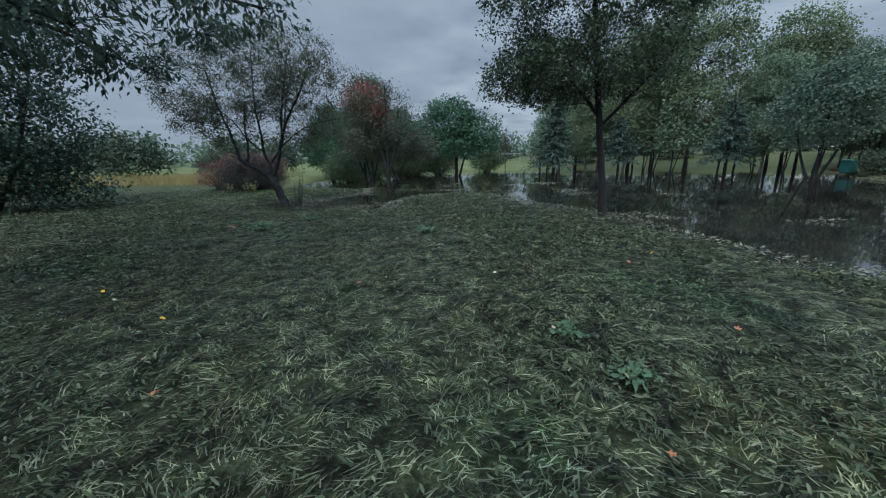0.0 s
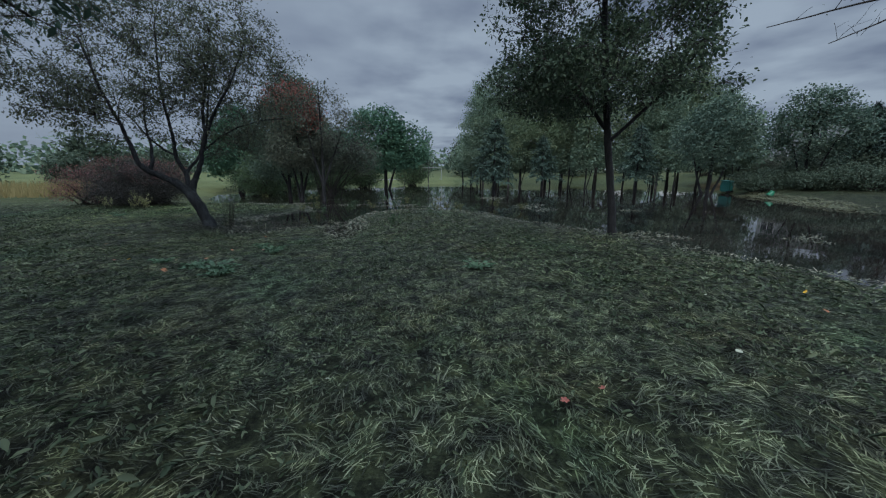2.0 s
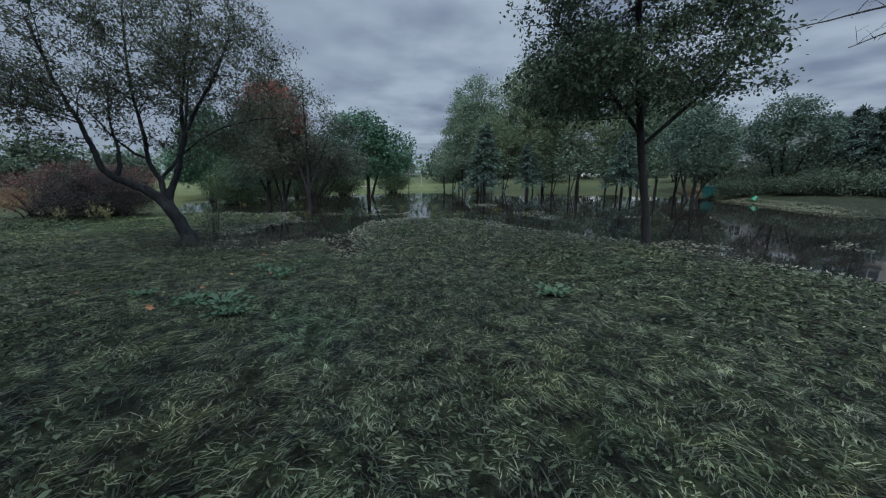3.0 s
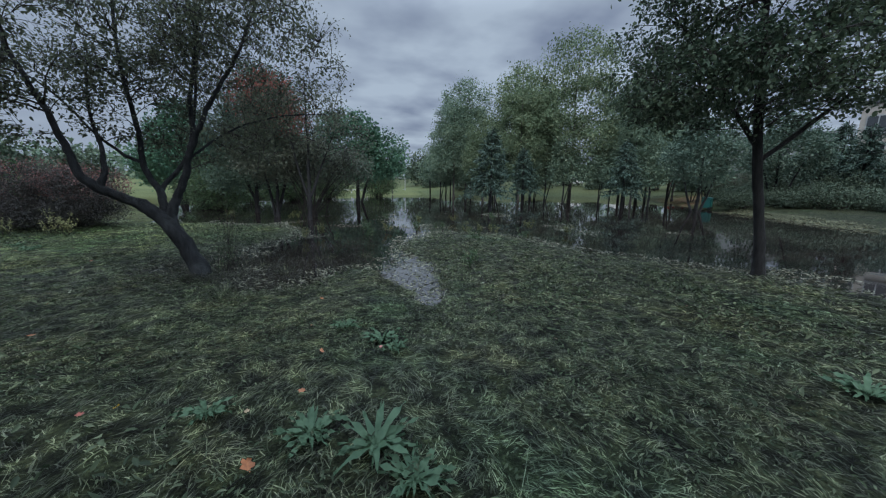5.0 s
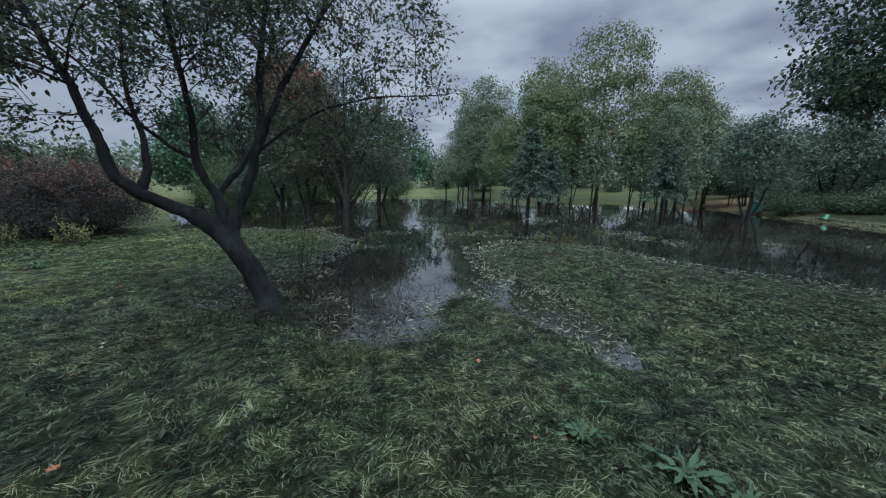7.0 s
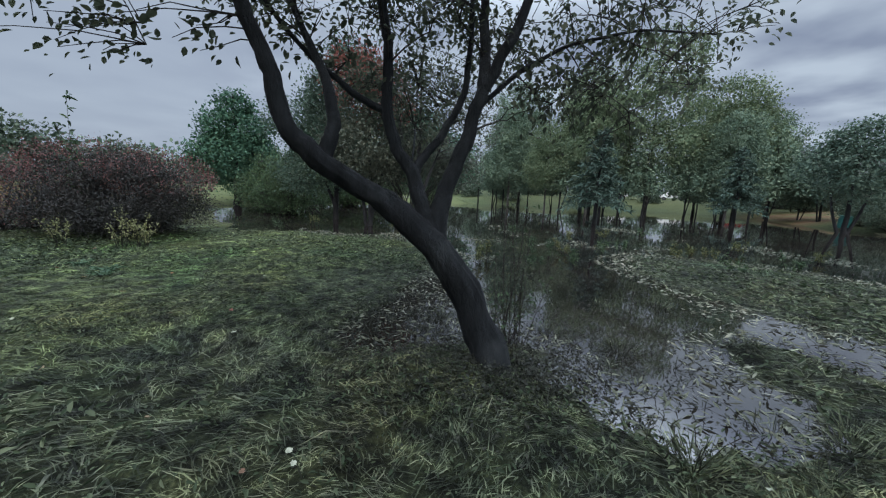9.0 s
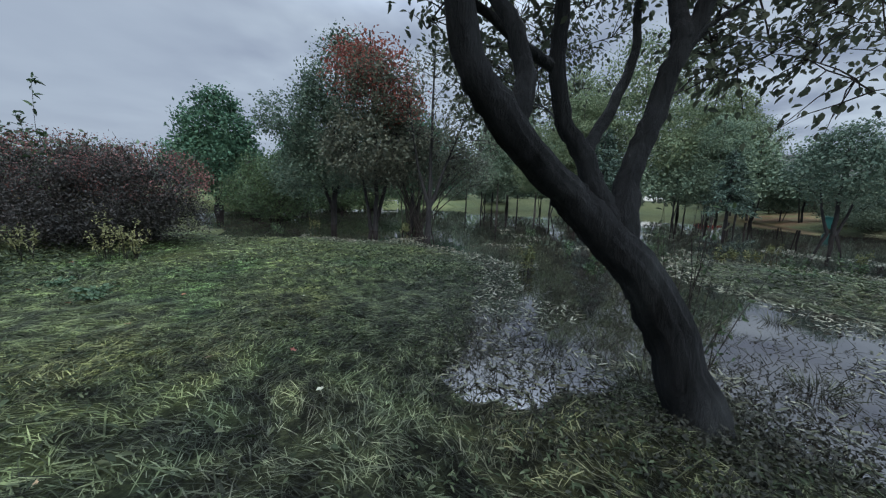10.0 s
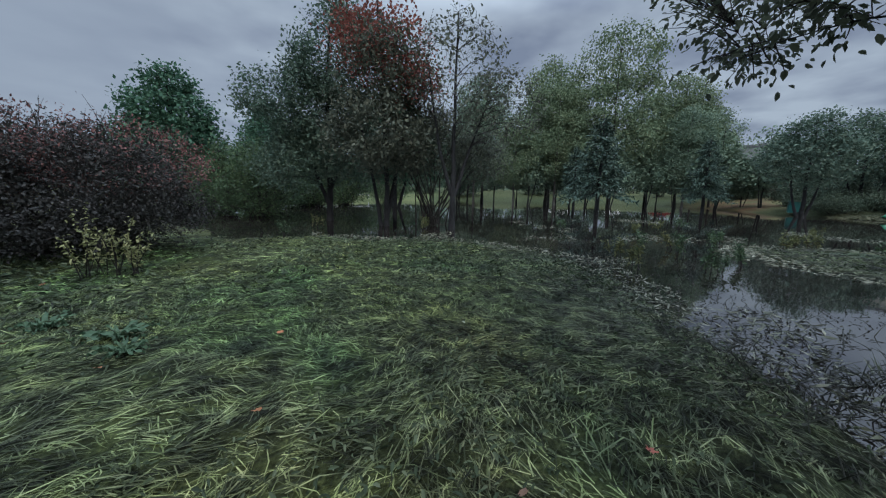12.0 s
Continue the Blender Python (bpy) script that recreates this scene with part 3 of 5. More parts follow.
def blades(n, area, seed, length, width, accept, near=True):
    """Corners and triangles of n lying blades whose lie follows slow swirls."""
    rng = np.random.default_rng(seed)
    x0, x1, y0, y1 = area
    x, y = rng.uniform(x0, x1, n), rng.uniform(y0, y1, n)
    keep = rng.uniform(0, 1, n) < accept(x, y)
    x, y = x[keep], y[keep]
    n = len(x)
    d = edge_distance(x, y)
    z = ground_height(x, y)
    z = np.where(d < 0.1, np.maximum(z, WATER_Z - 0.02), z)
    swirl = 2.6 * soft_noise(x, y, 1.1, 11) + 1.4 * soft_noise(x, y, 2.7, 12) + 0.6
    lush = np.clip(1.3 - np.hypot(x + 7.4, y - 12.2) / 5.0, 0, 1)
    # combed clumps: blades of one clump lie nearly one way, a few stray
    wx, wy = x + 0.09 * soft_noise(x, y, 19.0, 15), y + 0.09 * soft_noise(x, y, 17.0, 16)
    cell = np.sin(np.floor(wx / 0.19) * 127.1 + np.floor(wy / 0.19) * 311.7) * 43758.5453
    clump = (cell - np.floor(cell)) * 2 - 1
    stray = rng.uniform(0, 1, n) < 0.16
    a = swirl * 1.6 + clump * (1.5 - 0.8 * lush) + np.where(stray, rng.normal(0, 1.4, n), rng.normal(0, 0.28, n))
    l = length * rng.lognormal(-0.12, 0.42, n) * (0.8 + 0.3 * soft_noise(x, y, 0.9, 13) + 0.4 * lush)
    w = width * rng.uniform(0.6, 1.5, n)
    lift = np.clip(rng.normal(0.42, 0.34, n) + 0.35 * soft_noise(x, y, 1.7, 14) + 0.1 * (d < 0.0), 0.03, 1.45)
    ca, sa = np.cos(a), np.sin(a)
    side = np.stack([-sa, ca, rng.normal(0, 0.5, n)], 1)
    side /= np.linalg.norm(side, axis=1, keepdims=True)
    stops = (0.0, 0.4, 0.75, 1.0) if near else (0.0, 0.5, 1.0)
    rows, p = [], np.stack([x, y, z - 0.01], 1)
    prev = 0.0
    curl = rng.normal(0, 0.75, n)
    for k, s in enumerate(stops):
        ang = lift * (1.15 - 1.5 * s)
        step = (s - prev) * l
        aa = a + curl * s
        p = p + np.stack([np.cos(ang) * np.cos(aa) * step, np.cos(ang) * np.sin(aa) * step, np.sin(ang) * step], 1)
        prev = s
        hw = (w * (0.75, 1.0, 0.7, 0.0)[k] if near else w * (0.8, 1.0, 0.0)[k])[:, None] * side * 0.5
        if s < 1.0:
            rows += [p - hw, p + hw]
        else:
            rows.append(p)
    v = np.stack(rows, 1)
    floor = ground_height(v[..., 0].ravel(), v[..., 1].ravel()).reshape(v.shape[:2])
    v[..., 2] = np.maximum(v[..., 2], floor + 0.004)
    t = np.array([[0, 1, 3], [0, 3, 2], [2, 3, 5], [2, 5, 4], [4, 5, 6]] if near else [[0, 1, 3], [0, 3, 2], [2, 3, 4]])
    return v.reshape(-1, 3), (t[None] + (np.arange(n) * v.shape[1])[:, None, None]).reshape(-1, 3)


STRIP = np.array([(3.2, 2.5), (1.2, 2.3), (-0.4, 4.0), (-1.6, 5.8), (-3.1, 8.0), (-4.7, 10.3), (-6.3, 12.7), (-8.2, 12.6)])


def strip_distance(x, y):
    best = np.full(np.shape(x), 1e9)
    for a, b in zip(STRIP[:-1], STRIP[1:]):
        e = b - a
        t = np.clip(((x - a[0]) * e[0] + (y - a[1]) * e[1]) / (e @ e), 0, 1)
        best = np.minimum(best, np.hypot(x - a[0] - t * e[0], y - a[1] - t * e[1]))
    return best


def dry_share(x, y):
    """How thickly grass stands: thick on dry turf, thin tufts in the shallows, none in deep water."""
    d = edge_distance(x, y)
    tuft = np.clip(1.6 * soft_noise(x, y, 2.1, 21) + 0.5 * soft_noise(x, y, 6.0, 22) - 0.15, 0, 1)
    shallow = np.exp(-((x + 2.8) ** 2 + (y - 12.1) ** 2) / 14.0)
    return np.where(d > 0.15, 1.0, np.where(d > -0.45, 0.2 + 0.5 * np.clip(1 + d / 0.45, 0, 1), (0.01 + 0.2 * tuft) * np.minimum(1, 1.2 * shallow)))


near_v, near_t = blades(600000, (-10.6, 5.2, 0.9, 15.2), 31, 0.09, 0.0045,
                        lambda x, y: np.clip(1.25 - strip_distance(x, y) / 3.2, 0.12, 1) * dry_share(x, y), False)
tagged(tri_mesh("grass", near_v, near_t, M_GRASS), "long dark green grass lying flat and wet", "grass", kind="stuff")
far_v, far_t = blades(300000, (-22.0, 7.0, -1.0, 24.0), 32, 0.13, 0.0105,
                      lambda x, y: np.clip((strip_distance(x, y) - 1.2) / 2.0, 0.0, 1) * np.clip(1.5 - strip_distance(x, y) / 11.0, 0.1, 1) * dry_share(x, y), False)
tagged(tri_mesh("lawn_grass", far_v, far_t, M_GRASS), "trampled dark green lawn grass reaching to the water", "grass", kind="stuff")


def turf_leaves(n, seed, size, area, accept, aspect=0.34):
    """Broad weed and clover leaves that lie among the blades."""
    rng = np.random.default_rng(seed)
    x, y = rng.uniform(area[0], area[1], n), rng.uniform(area[2], area[3], n)
    keep = (edge_distance(x, y) > 0.0) & (rng.uniform(0, 1, n) < accept(x, y) * np.clip(0.45 + 1.1 * soft_noise(x, y, 2.3, seed), 0.05, 1))
    x, y = x[keep], y[keep]
    z = np.maximum(ground_height(x, y), WATER_Z - 0.01) + rng.uniform(0.01, 0.06, len(x))
    a = rng.uniform(0, 6.28, len(x))
    s = Soup()
    s.leaves(np.stack([x, y, z], 1), size, rng, aspect, 0.0, False, np.stack([np.cos(a), np.sin(a), rng.normal(0.1, 0.3, len(x))], 1) * 1.5)
    return s


tagged(turf_leaves(190000, 33, 0.034, (-10.0, 5.2, 0.9, 15.3), lambda x, y: np.clip(1.2 - strip_distance(x, y) / 4.0, 0.05, 1) * dry_share(x, y)).made("turf_weeds", M_TURF_LEAF),
       "small broad weed leaves scattered through the grass", "weeds", kind="stuff")

tagged(turf_leaves(110000, 35, 0.058, (-15.0, 5.5, 3.0, 18.0), lambda x, y: np.clip((strip_distance(x, y) - 0.8) / 1.5, 0, 1) * np.clip(1.4 - strip_distance(x, y) / 7.0, 0.0, 1), 0.4).made("lawn_weeds", M_TURF_LEAF),
       "pale clover and weed leaves in patches over the lawn", "weeds", kind="stuff")
tagged(turf_leaves(15000, 34, 0.062, (-1.3, 4.9, 0.9, 5.4), lambda x, y: np.clip(0.8 - np.hypot(x - 2.5, y - 2.3) / 3.0, 0.03, 1), 0.24).made("plantain_leaves", M_TURF_LEAF),
       "broad pale plantain and dandelion leaves lying in the grass", "weeds", kind="stuff")

# ---- trees near the path ----
apple = tree(
    "apple_tree", -4.705, 10.67, -0.1, "leaning old apple tree with dark wet bark and thinning leaves", "apple tree",
    [([(0.15, -0.19, -0.2), (0.1, -0.13, 0.12), (0.0, -0.08, 0.38), (-0.13, -0.05, 0.62), (-0.3, 0.0, 0.86), (-0.46, 0.03, 0.98), (-0.62, 0.01, 1.08)], 0.132, 0.074),
     ([(-0.2, 0.02, 0.74), (-0.34, 0.03, 0.88), (-0.5, 0.03, 1.0), (-0.69, 0.0, 1.12), (-0.99, -0.12, 1.3), (-1.13, -0.15, 1.43), (-1.19, -0.13, 1.68), (-1.25, -0.1, 1.86), (-1.42, 0.0, 2.3), (-1.75, 0.1, 3.0), (-2.1, 0.3, 4.0)], 0.082, 0.02),
     ([(-0.95, -0.1, 1.29), (-0.88, -0.06, 1.5), (-0.92, 0.02, 1.7), (-0.99, 0.15, 1.88), (-1.2, 0.4, 2.4), (-1.3, 0.8, 3.3)], 0.046, 0.012),
     ([(-0.26, 0.04, 0.82), (-0.33, 0.09, 0.97), (-0.36, 0.15, 1.11), (-0.4, 0.2, 1.27), (-0.49, 0.23, 1.39), (-0.58, 0.23, 1.62), (-0.56, 0.22, 1.9), (-0.57, 0.23, 2.12), (-0.68, 0.3, 2.7), (-0.8, 0.5, 3.5), (-0.8, 0.7, 4.6)], 0.06, 0.015),
     ([(-0.57, 0.23, 1.64), (-0.78, 0.24, 1.74), (-0.95, 0.3, 1.88), (-1.12, 0.33, 2.03), (-1.6, 0.45, 2.6), (-2.3, 0.6, 3.1)], 0.028, 0.008),
     ([(-0.4, 0.21, 1.24), (-0.3, 0.25, 1.4), (-0.17, 0.3, 1.55), (0.0, 0.36, 1.84), (0.06, 0.45, 2.3), (0.1, 0.7, 3.2), (0.3, 1.0, 4.2)], 0.038, 0.011),
     ([(-0.16, 0.0, 0.62), (-0.25, 0.06, 0.84), (-0.22, 0.11, 1.02), (-0.17, 0.16, 1.16), (-0.08, 0.18, 1.36), (0.0, 0.16, 1.64), (0.09, 0.14, 1.9), (0.2, 0.1, 2.12), (0.45, 0.1, 2.6), (0.8, 0.3, 3.3), (1.0, 0.6, 4.1)], 0.076, 0.016),
     ([(0.07, 0.15, 1.84), (0.1, 0.24, 2.1), (0.08, 0.3, 2.6), (0.2, 0.5, 3.5), (0.3, 0.7, 4.4)], 0.045, 0.012),
     ([(0.02, 0.16, 1.7), (0.35, 0.24, 2.0), (0.75, 0.28, 2.25), (1.35, 0.22, 2.42), (2.1, 0.25, 2.5)], 0.02, 0.007),
     ([(-0.4, 0.22, 1.28), (-0.3, 0.7, 1.62), (-0.22, 1.2, 1.78), (-0.1, 1.7, 1.82)], 0.009, 0.003)],
    [(-1.45, 0.4, 3.7, 2.5, 2.2, 1.3), (-0.1, 0.5, 4.2, 2.0, 1.8, 1.1), (1.1, 0.6, 3.5, 1.4, 1.3, 0.9), (-2.9, 0.5, 3.0, 1.0, 1.1, 0.5), (0.1, 1.8, 2.7, 1.2, 0.9, 0.5),
     (-2.1, -0.4, 2.4, 0.95, 0.7, 0.34), (1.55, 0.0, 2.5, 0.9, 0.6, 0.35), (-0.6, 0.4, 2.3, 1.0, 0.6, 0.42), (-1.8, 0.3, 2.8, 1.5, 1.1, 0.5), (0.0, 0.6, 2.9, 1.5, 1.0, 0.5),
     (-1.9, 0.1, 1.9, 0.45, 0.35, 0.16), (-2.5, 0.6, 2.05, 0.65, 0.35, 0.16), (1.4, 0.1, 2.05, 0.5, 0.35, 0.2), (0.75, 0.2, 2.1, 0.65, 0.4, 0.25), (0.2, 1.9, 2.1, 0.8, 0.5, 0.2), (0.9, 0.4, 2.1, 0.75, 0.5, 0.28), (-0.6, 1.1, 2.1, 0.5, 0.4, 0.22),
     (0.65, 0.15, 1.78, 0.45, 0.35, 0.2), (1.0, 0.2, 1.6, 0.5, 0.4, 0.2), (-0.15, 1.5, 1.75, 0.6, 0.45, 0.17), (-0.5, 1.0, 1.95, 0.4, 0.4, 0.16)],
    M_APPLE_BARK, M_APPLE_LEAF, 5, leaf_size=0.05, boughs=66, branches=500, twigs=4200, per_twig=8.5, spread=0.08, rise=0.12, droop=0.5, gap=0.34, cell=0.7, aspect=0.6, shell=0.3, roughness=0.07)

linden = tree(
    "linden_tree", 3.96, 8.44, -0.12, "tall linden with a straight dark trunk at the flood's edge", "linden",
    [([(0, 0, -0.2), (-0.02, 0.08, 0.6), (-0.16, 0.3, 2.2), (-0.4, 0.4, 4.5), (-0.55, 0.4, 6.8), (-0.7, 0.4, 8.6)], 0.09, 0.03),
     ([(-0.17, 0.28, 2.1), (0.3, -0.1, 2.7), (0.9, -0.5, 3.4), (1.3, -0.7, 4.5)], 0.04, 0.015),
     ([(-0.2, 0.3, 2.4), (-0.6, 0.5, 3.0), (-1.2, 0.6, 3.7), (-1.9, 0.9, 4.6)], 0.045, 0.015)],
    [(-0.7, 0.2, 4.9, 2.4, 2.4, 1.9), (-0.5, 0.1, 3.5, 2.4, 2.3, 0.85), (-1.5, 0.4, 3.3, 1.7, 1.9, 0.75), (-0.8, 0.2, 6.9, 1.8, 1.9, 1.9), (1.3, -0.5, 3.3, 1.0, 0.7, 0.3), (1.1, -0.3, 4.6, 0.9, 0.7, 0.3)],
    M_BARK, M_LINDEN_LEAF, 9, leaf_size=0.062, boughs=60, branches=420, twigs=4300, per_twig=9, spread=0.1, rise=0.04, droop=0.35, gap=0.52, cell=0.7, aspect=0.7, shell=0.25, size=0.86)

# the high limb and upper crown are unseen, added to shade the lawn
tree(
    "cherry_tree", -4.25, 1.9, 0.0, "leafy cherry tree whose low boughs hang over the lawn", "cherry tree",
    [([(0, 0, -0.1), (0.02, 0.05, 1.2), (0.1, 0.1, 2.4), (0.1, 0.2, 4.5)], 0.14, 0.04),
     ([(0.06, 0.08, 1.9), (0.9, 0.8, 2.8), (2.2, 1.9, 2.8), (3.5, 2.3, 2.55)], 0.05, 0.012),
     ([(0.06, 0.08, 1.7), (0.4, 1.3, 2.6), (0.7, 2.6, 2.7), (0.95, 3.7, 2.35)], 0.05, 0.012),
     ([(0.06, 0.08, 2.1), (0.9, 0.7, 2.5), (1.7, 1.2, 2.5), (2.3, 1.5, 2.2)], 0.04, 0.01),
     ([(0.06, 0.08, 2.2), (-0.6, 1.5, 3.8), (-1.5, 3.5, 4.8), (-2.4, 5.6, 5.1)], 0.06, 0.015)],
    [(-1.5, 3.4, 4.9, 2.3, 2.2, 0.9), (-2.4, 5.6, 5.2, 1.9, 1.8, 0.8), (0.4, 0.9, 3.6, 2.2, 2.2, 1.4), (2.6, 2.5, 2.62, 1.1, 0.7, 0.34), (3.4, 2.2, 2.55, 0.55, 0.5, 0.18), (1.7, 2.9, 2.55, 0.8, 0.7, 0.4), (1.2, 2.5, 2.35, 0.8, 0.8, 0.4), (2.1, 1.5, 2.3, 0.6, 0.5, 0.3), (1.8, 1.3, 2.6, 0.8, 0.7, 0.42), (0.9, 3.5, 2.4, 0.45, 0.7, 0.3), (0.3, 2.2, 2.7, 0.9, 0.9, 0.8), (2.1, 2.3, 2.85, 0.9, 0.7, 0.3), (1.4, 1.6, 2.9, 1.0, 0.8, 0.5), (1.9, 0.3, 4.9, 2.6, 2.4, 1.0), (0.4, -2.4, 4.6, 3.2, 2.2, 1.8)],
    M_TWIG, M_CHERRY_LEAF, 13, leaf_size=0.085, boughs=36, branches=260, twigs=3700, per_twig=10, spread=0.1, rise=0.08, droop=0.9, gap=0.25, aspect=0.42, shell=0.2)

# ---- shrubs and trees on the lawn's far side ----


def shrub(name, x, y, z, label, category, blobs, leaf, seed, leaf_size=0.06, stems=40, twigs=700, per_twig=12, flat=True, spread=0.1, group="", droop=0.1, gap=0.2, shell=0.25, sprays=0, bare=1.0, tips=None):
    """A many-stemmed shrub, leafy to the ground."""
    rng = np.random.default_rng(seed)
    top = thing(name, x, y, z, label, category, group)
    wood, crown = Soup(), Soup()
    nodes = []
    for p in crown_points(blobs, stems, rng, 0.6):
        q = bend((rng.normal(0, 0.2), rng.normal(0, 0.2), -0.05), p, 7, 0.2, rng)
        wood.tube(q, np.linspace(0.022, 0.005, 7), 4)
        nodes.append(q[2:])
    nodes = np.concatenate(nodes)
    at = []
    for p in crown_points(blobs, twigs, rng, shell, gap, 0.5):
        i = nearest(nodes, p, 0.2)
        q = bend(nodes[i], p, 3, 0.1)
        if rng.uniform() < bare:
            wood.tube(q, (0.004, 0.003, 0.002), 3)
        k = rng.poisson(per_twig)
        f = rng.uniform(0.3, 1.1, k)[:, None]
        at.append(q[0] * (1 - f) + p * f + rng.normal(0, spread, (k, 3)))
    zmax = max(b[2] + b[5] for b in blobs)
    for _ in range(sprays):
        b = blobs[rng.integers(len(blobs))]
        p0 = np.array(b[:3]) + [rng.uniform(-0.8, 0.8) * b[3], rng.uniform(-0.8, 0.8) * b[4], b[5] * 0.55]
        p1 = p0 + [rng.normal(0, 0.12), rng.normal(0, 0.12), rng.uniform(0.15, 0.45)]
        wood.tube(bend(p0, p1, 4, 0.1, rng), (0.005, 0.004, 0.003, 0.002), 3)
        at.append(p0 + (p1 - p0) * rng.uniform(0.3, 1, (7, 1)) + rng.normal(0, 0.03, (7, 3)))
    at = np.concatenate(at)
    at = at[at[:, 2] > 0.02]
    crown.leaves(at, leaf_size, rng, 0.55, droop, flat)
    wood.made("woody_base", M_TWIG, top)
    crown.made("foliage", leaf, top)
    if tips:
        t = Soup()
        p = np.repeat(crown_points(tips[1], tips[2] // 6, rng, 0.75, 0.2, 0.5), 6, 0)
        t.leaves(p + rng.normal(0, spread * 0.7, p.shape), leaf_size, rng, 0.55, -0.2, flat)
        t.made("red_tip_foliage", tips[0], top)
    return top


barberry = shrub("barberry_bush", -10.22, 17.43, -0.02, "broad dome of dark purple-brown barberry leaves", "bush",
                 [(0, 0, 0.68, 1.75, 1.7, 0.8), (-0.6, 0.2, 1.1, 1.2, 1.2, 0.66), (0.5, -0.1, 1.05, 1.1, 1.1, 0.58), (0.0, -0.3, 0.4, 1.75, 1.5, 0.45)], M_BARBERRY, 21, 0.042, 60, 4000, 16, sprays=200, bare=0.3, gap=0.08,
                 tips=(M_BARBERRY_TIP, [(-0.6, 0.2, 1.3, 1.1, 1.2, 0.6), (0.75, -0.1, 1.2, 1.0, 1.1, 0.5)], 7000))
shrub("red_bush", -12.49, 17.94, 0.0, "low rusty red bush beside the barberry", "bush",
                  [(0, 0, 0.7, 1.3, 1.2, 0.8)], M_BARBERRY_TIP, 22, 0.05, 30, 600, 11, sprays=30)
thicket = tree("elder_tree", -13.6, 9.6, 0.0, "dense dark elder thicket, leafy down to the ground", "tree",
               [([(0, 0, -0.1), (0.1, 0, 1.5), (0.3, 0.1, 3.5), (0.2, 0, 6.0)], 0.16, 0.04),
                ([(0.1, 0.1, 0.0), (0.8, 0.5, 1.5), (1.5, 0.6, 3.2)], 0.09, 0.03),
                ([(0, -0.1, 0.0), (-0.8, -0.6, 1.5), (-1.2, -0.9, 3.0)], 0.09, 0.03)],
               [(0.2, 0, 4.8, 2.9, 2.9, 2.4), (1.2, 0.3, 2.3, 1.9, 2.2, 1.7), (0, 0, 1.1, 2.8, 2.6, 1.1), (2.4, 0.6, 0.5, 1.4, 1.2, 0.5)],
               M_TWIG, M_CHERRY_LEAF, 23, leaf_size=0.12, boughs=30, branches=160, twigs=2500, per_twig=12, spread=0.22, flat=True, gap=0.22, cell=1.3, shell=0.25, aspect=0.65)

# ash, turning maple and a half-bare tree that stand together in the flood
ash = tree("ash_tree", -6.15, 22.7, -0.15, "bushy green ash at the edge of the flooded lawn", "tree",
           [([(0, 0, -0.3), (0.05, 0, 1.2), (0, 0.1, 3.5), (0.2, 0, 7.0)], 0.11, 0.03),
            ([(0.03, 0, 0.5), (-0.5, 0.1, 2.0), (-1.5, 0.2, 3.8)], 0.07, 0.03),
            ([(0.03, 0, 1.2), (0.7, 0.2, 2.6), (1.2, 0.3, 4.4)], 0.08, 0.03)],
           [(0.6, 0, 5.7, 1.9, 1.9, 2.2), (-1.0, 0.2, 4.2, 2.0, 1.8, 1.3), (0.5, 0.1, 2.8, 2.2, 1.9, 1.4), (-1.2, 0.2, 2.2, 1.5, 1.4, 1.1)],
           M_BARK, M_ASH_LEAF, 31, leaf_size=0.095, boughs=24, branches=150, twigs=2900, per_twig=13, spread=0.16, flat=True, gap=0.34, aspect=0.62, cell=0.9, size=0.84)
maple = tree("maple_tree", -4.95, 20.4, -0.15, "maple with a crown turning brick red, standing in water", "maple",
             [([(0, 0, -0.3), (0.05, 0, 1.2), (0, 0.1, 3.5), (-0.2, 0, 6.6)], 0.085, 0.025),
              ([(0.0, 0, 0.1), (0.4, 0.2, 1.6), (0.8, 0.1, 3.6)], 0.07, 0.025), ([(-0.1, 0.1, 0.0), (-0.35, 0.2, 1.6), (-0.8, 0.1, 3.4)], 0.06, 0.02)],
             [(0.1, 0, 2.9, 1.9, 1.8, 1.4), (0.0, 0, 4.6, 1.5, 1.5, 1.4)],
             M_BARK, M_RUST_LEAF, 32, leaf_size=0.095, boughs=24, branches=140, twigs=1200, per_twig=12, spread=0.16, flat=True, gap=0.44, aspect=0.65, size=0.88,
             extra=(M_RED_LEAF, [(-0.2, 0, 5.3, 1.5, 1.4, 1.1), (0.8, -0.3, 4.3, 0.9, 0.9, 0.7)], 4400))
tree("half_bare_tree", -3.63, 18.98, -0.15, "slender tree nearly bare of leaves above the water", "tree",
                 [([(0, 0, -0.3), (0.02, 0, 1.2), (0.1, 0.1, 3.2), (0.1, 0, 6.6)], 0.1, 0.015),
                  ([(0.02, 0, 0.9), (0.5, 0.1, 2.2), (1.3, 0.1, 4.2)], 0.06, 0.012),
                  ([(0.02, 0, 1.1), (-0.4, 0.1, 2.5), (-0.8, 0.1, 4.9)], 0.06, 0.012)],
                 [(0.2, 0, 4.9, 1.7, 1.5, 1.9), (1.6, -0.4, 4.0, 1.7, 1.2, 1.2)],
                 M_BARK, M_RUST_LEAF, 33, leaf_size=0.10, boughs=50, branches=420, twigs=1500, per_twig=1.6, spread=0.1, flat=True, gap=0.15, thin=1.1, size=0.78)
half_base = shrub("alder_bush", -3.62, 20.41, -0.15, "leafy green undergrowth at the feet of the maple", "bush",
                  [(0, 0, 2.3, 1.7, 1.2, 1.1), (1.5, 0.2, 2.1, 1.1, 1.0, 0.8)], M_RUST_LEAF, 34, 0.09, 26, 850, 12, spread=0.18)
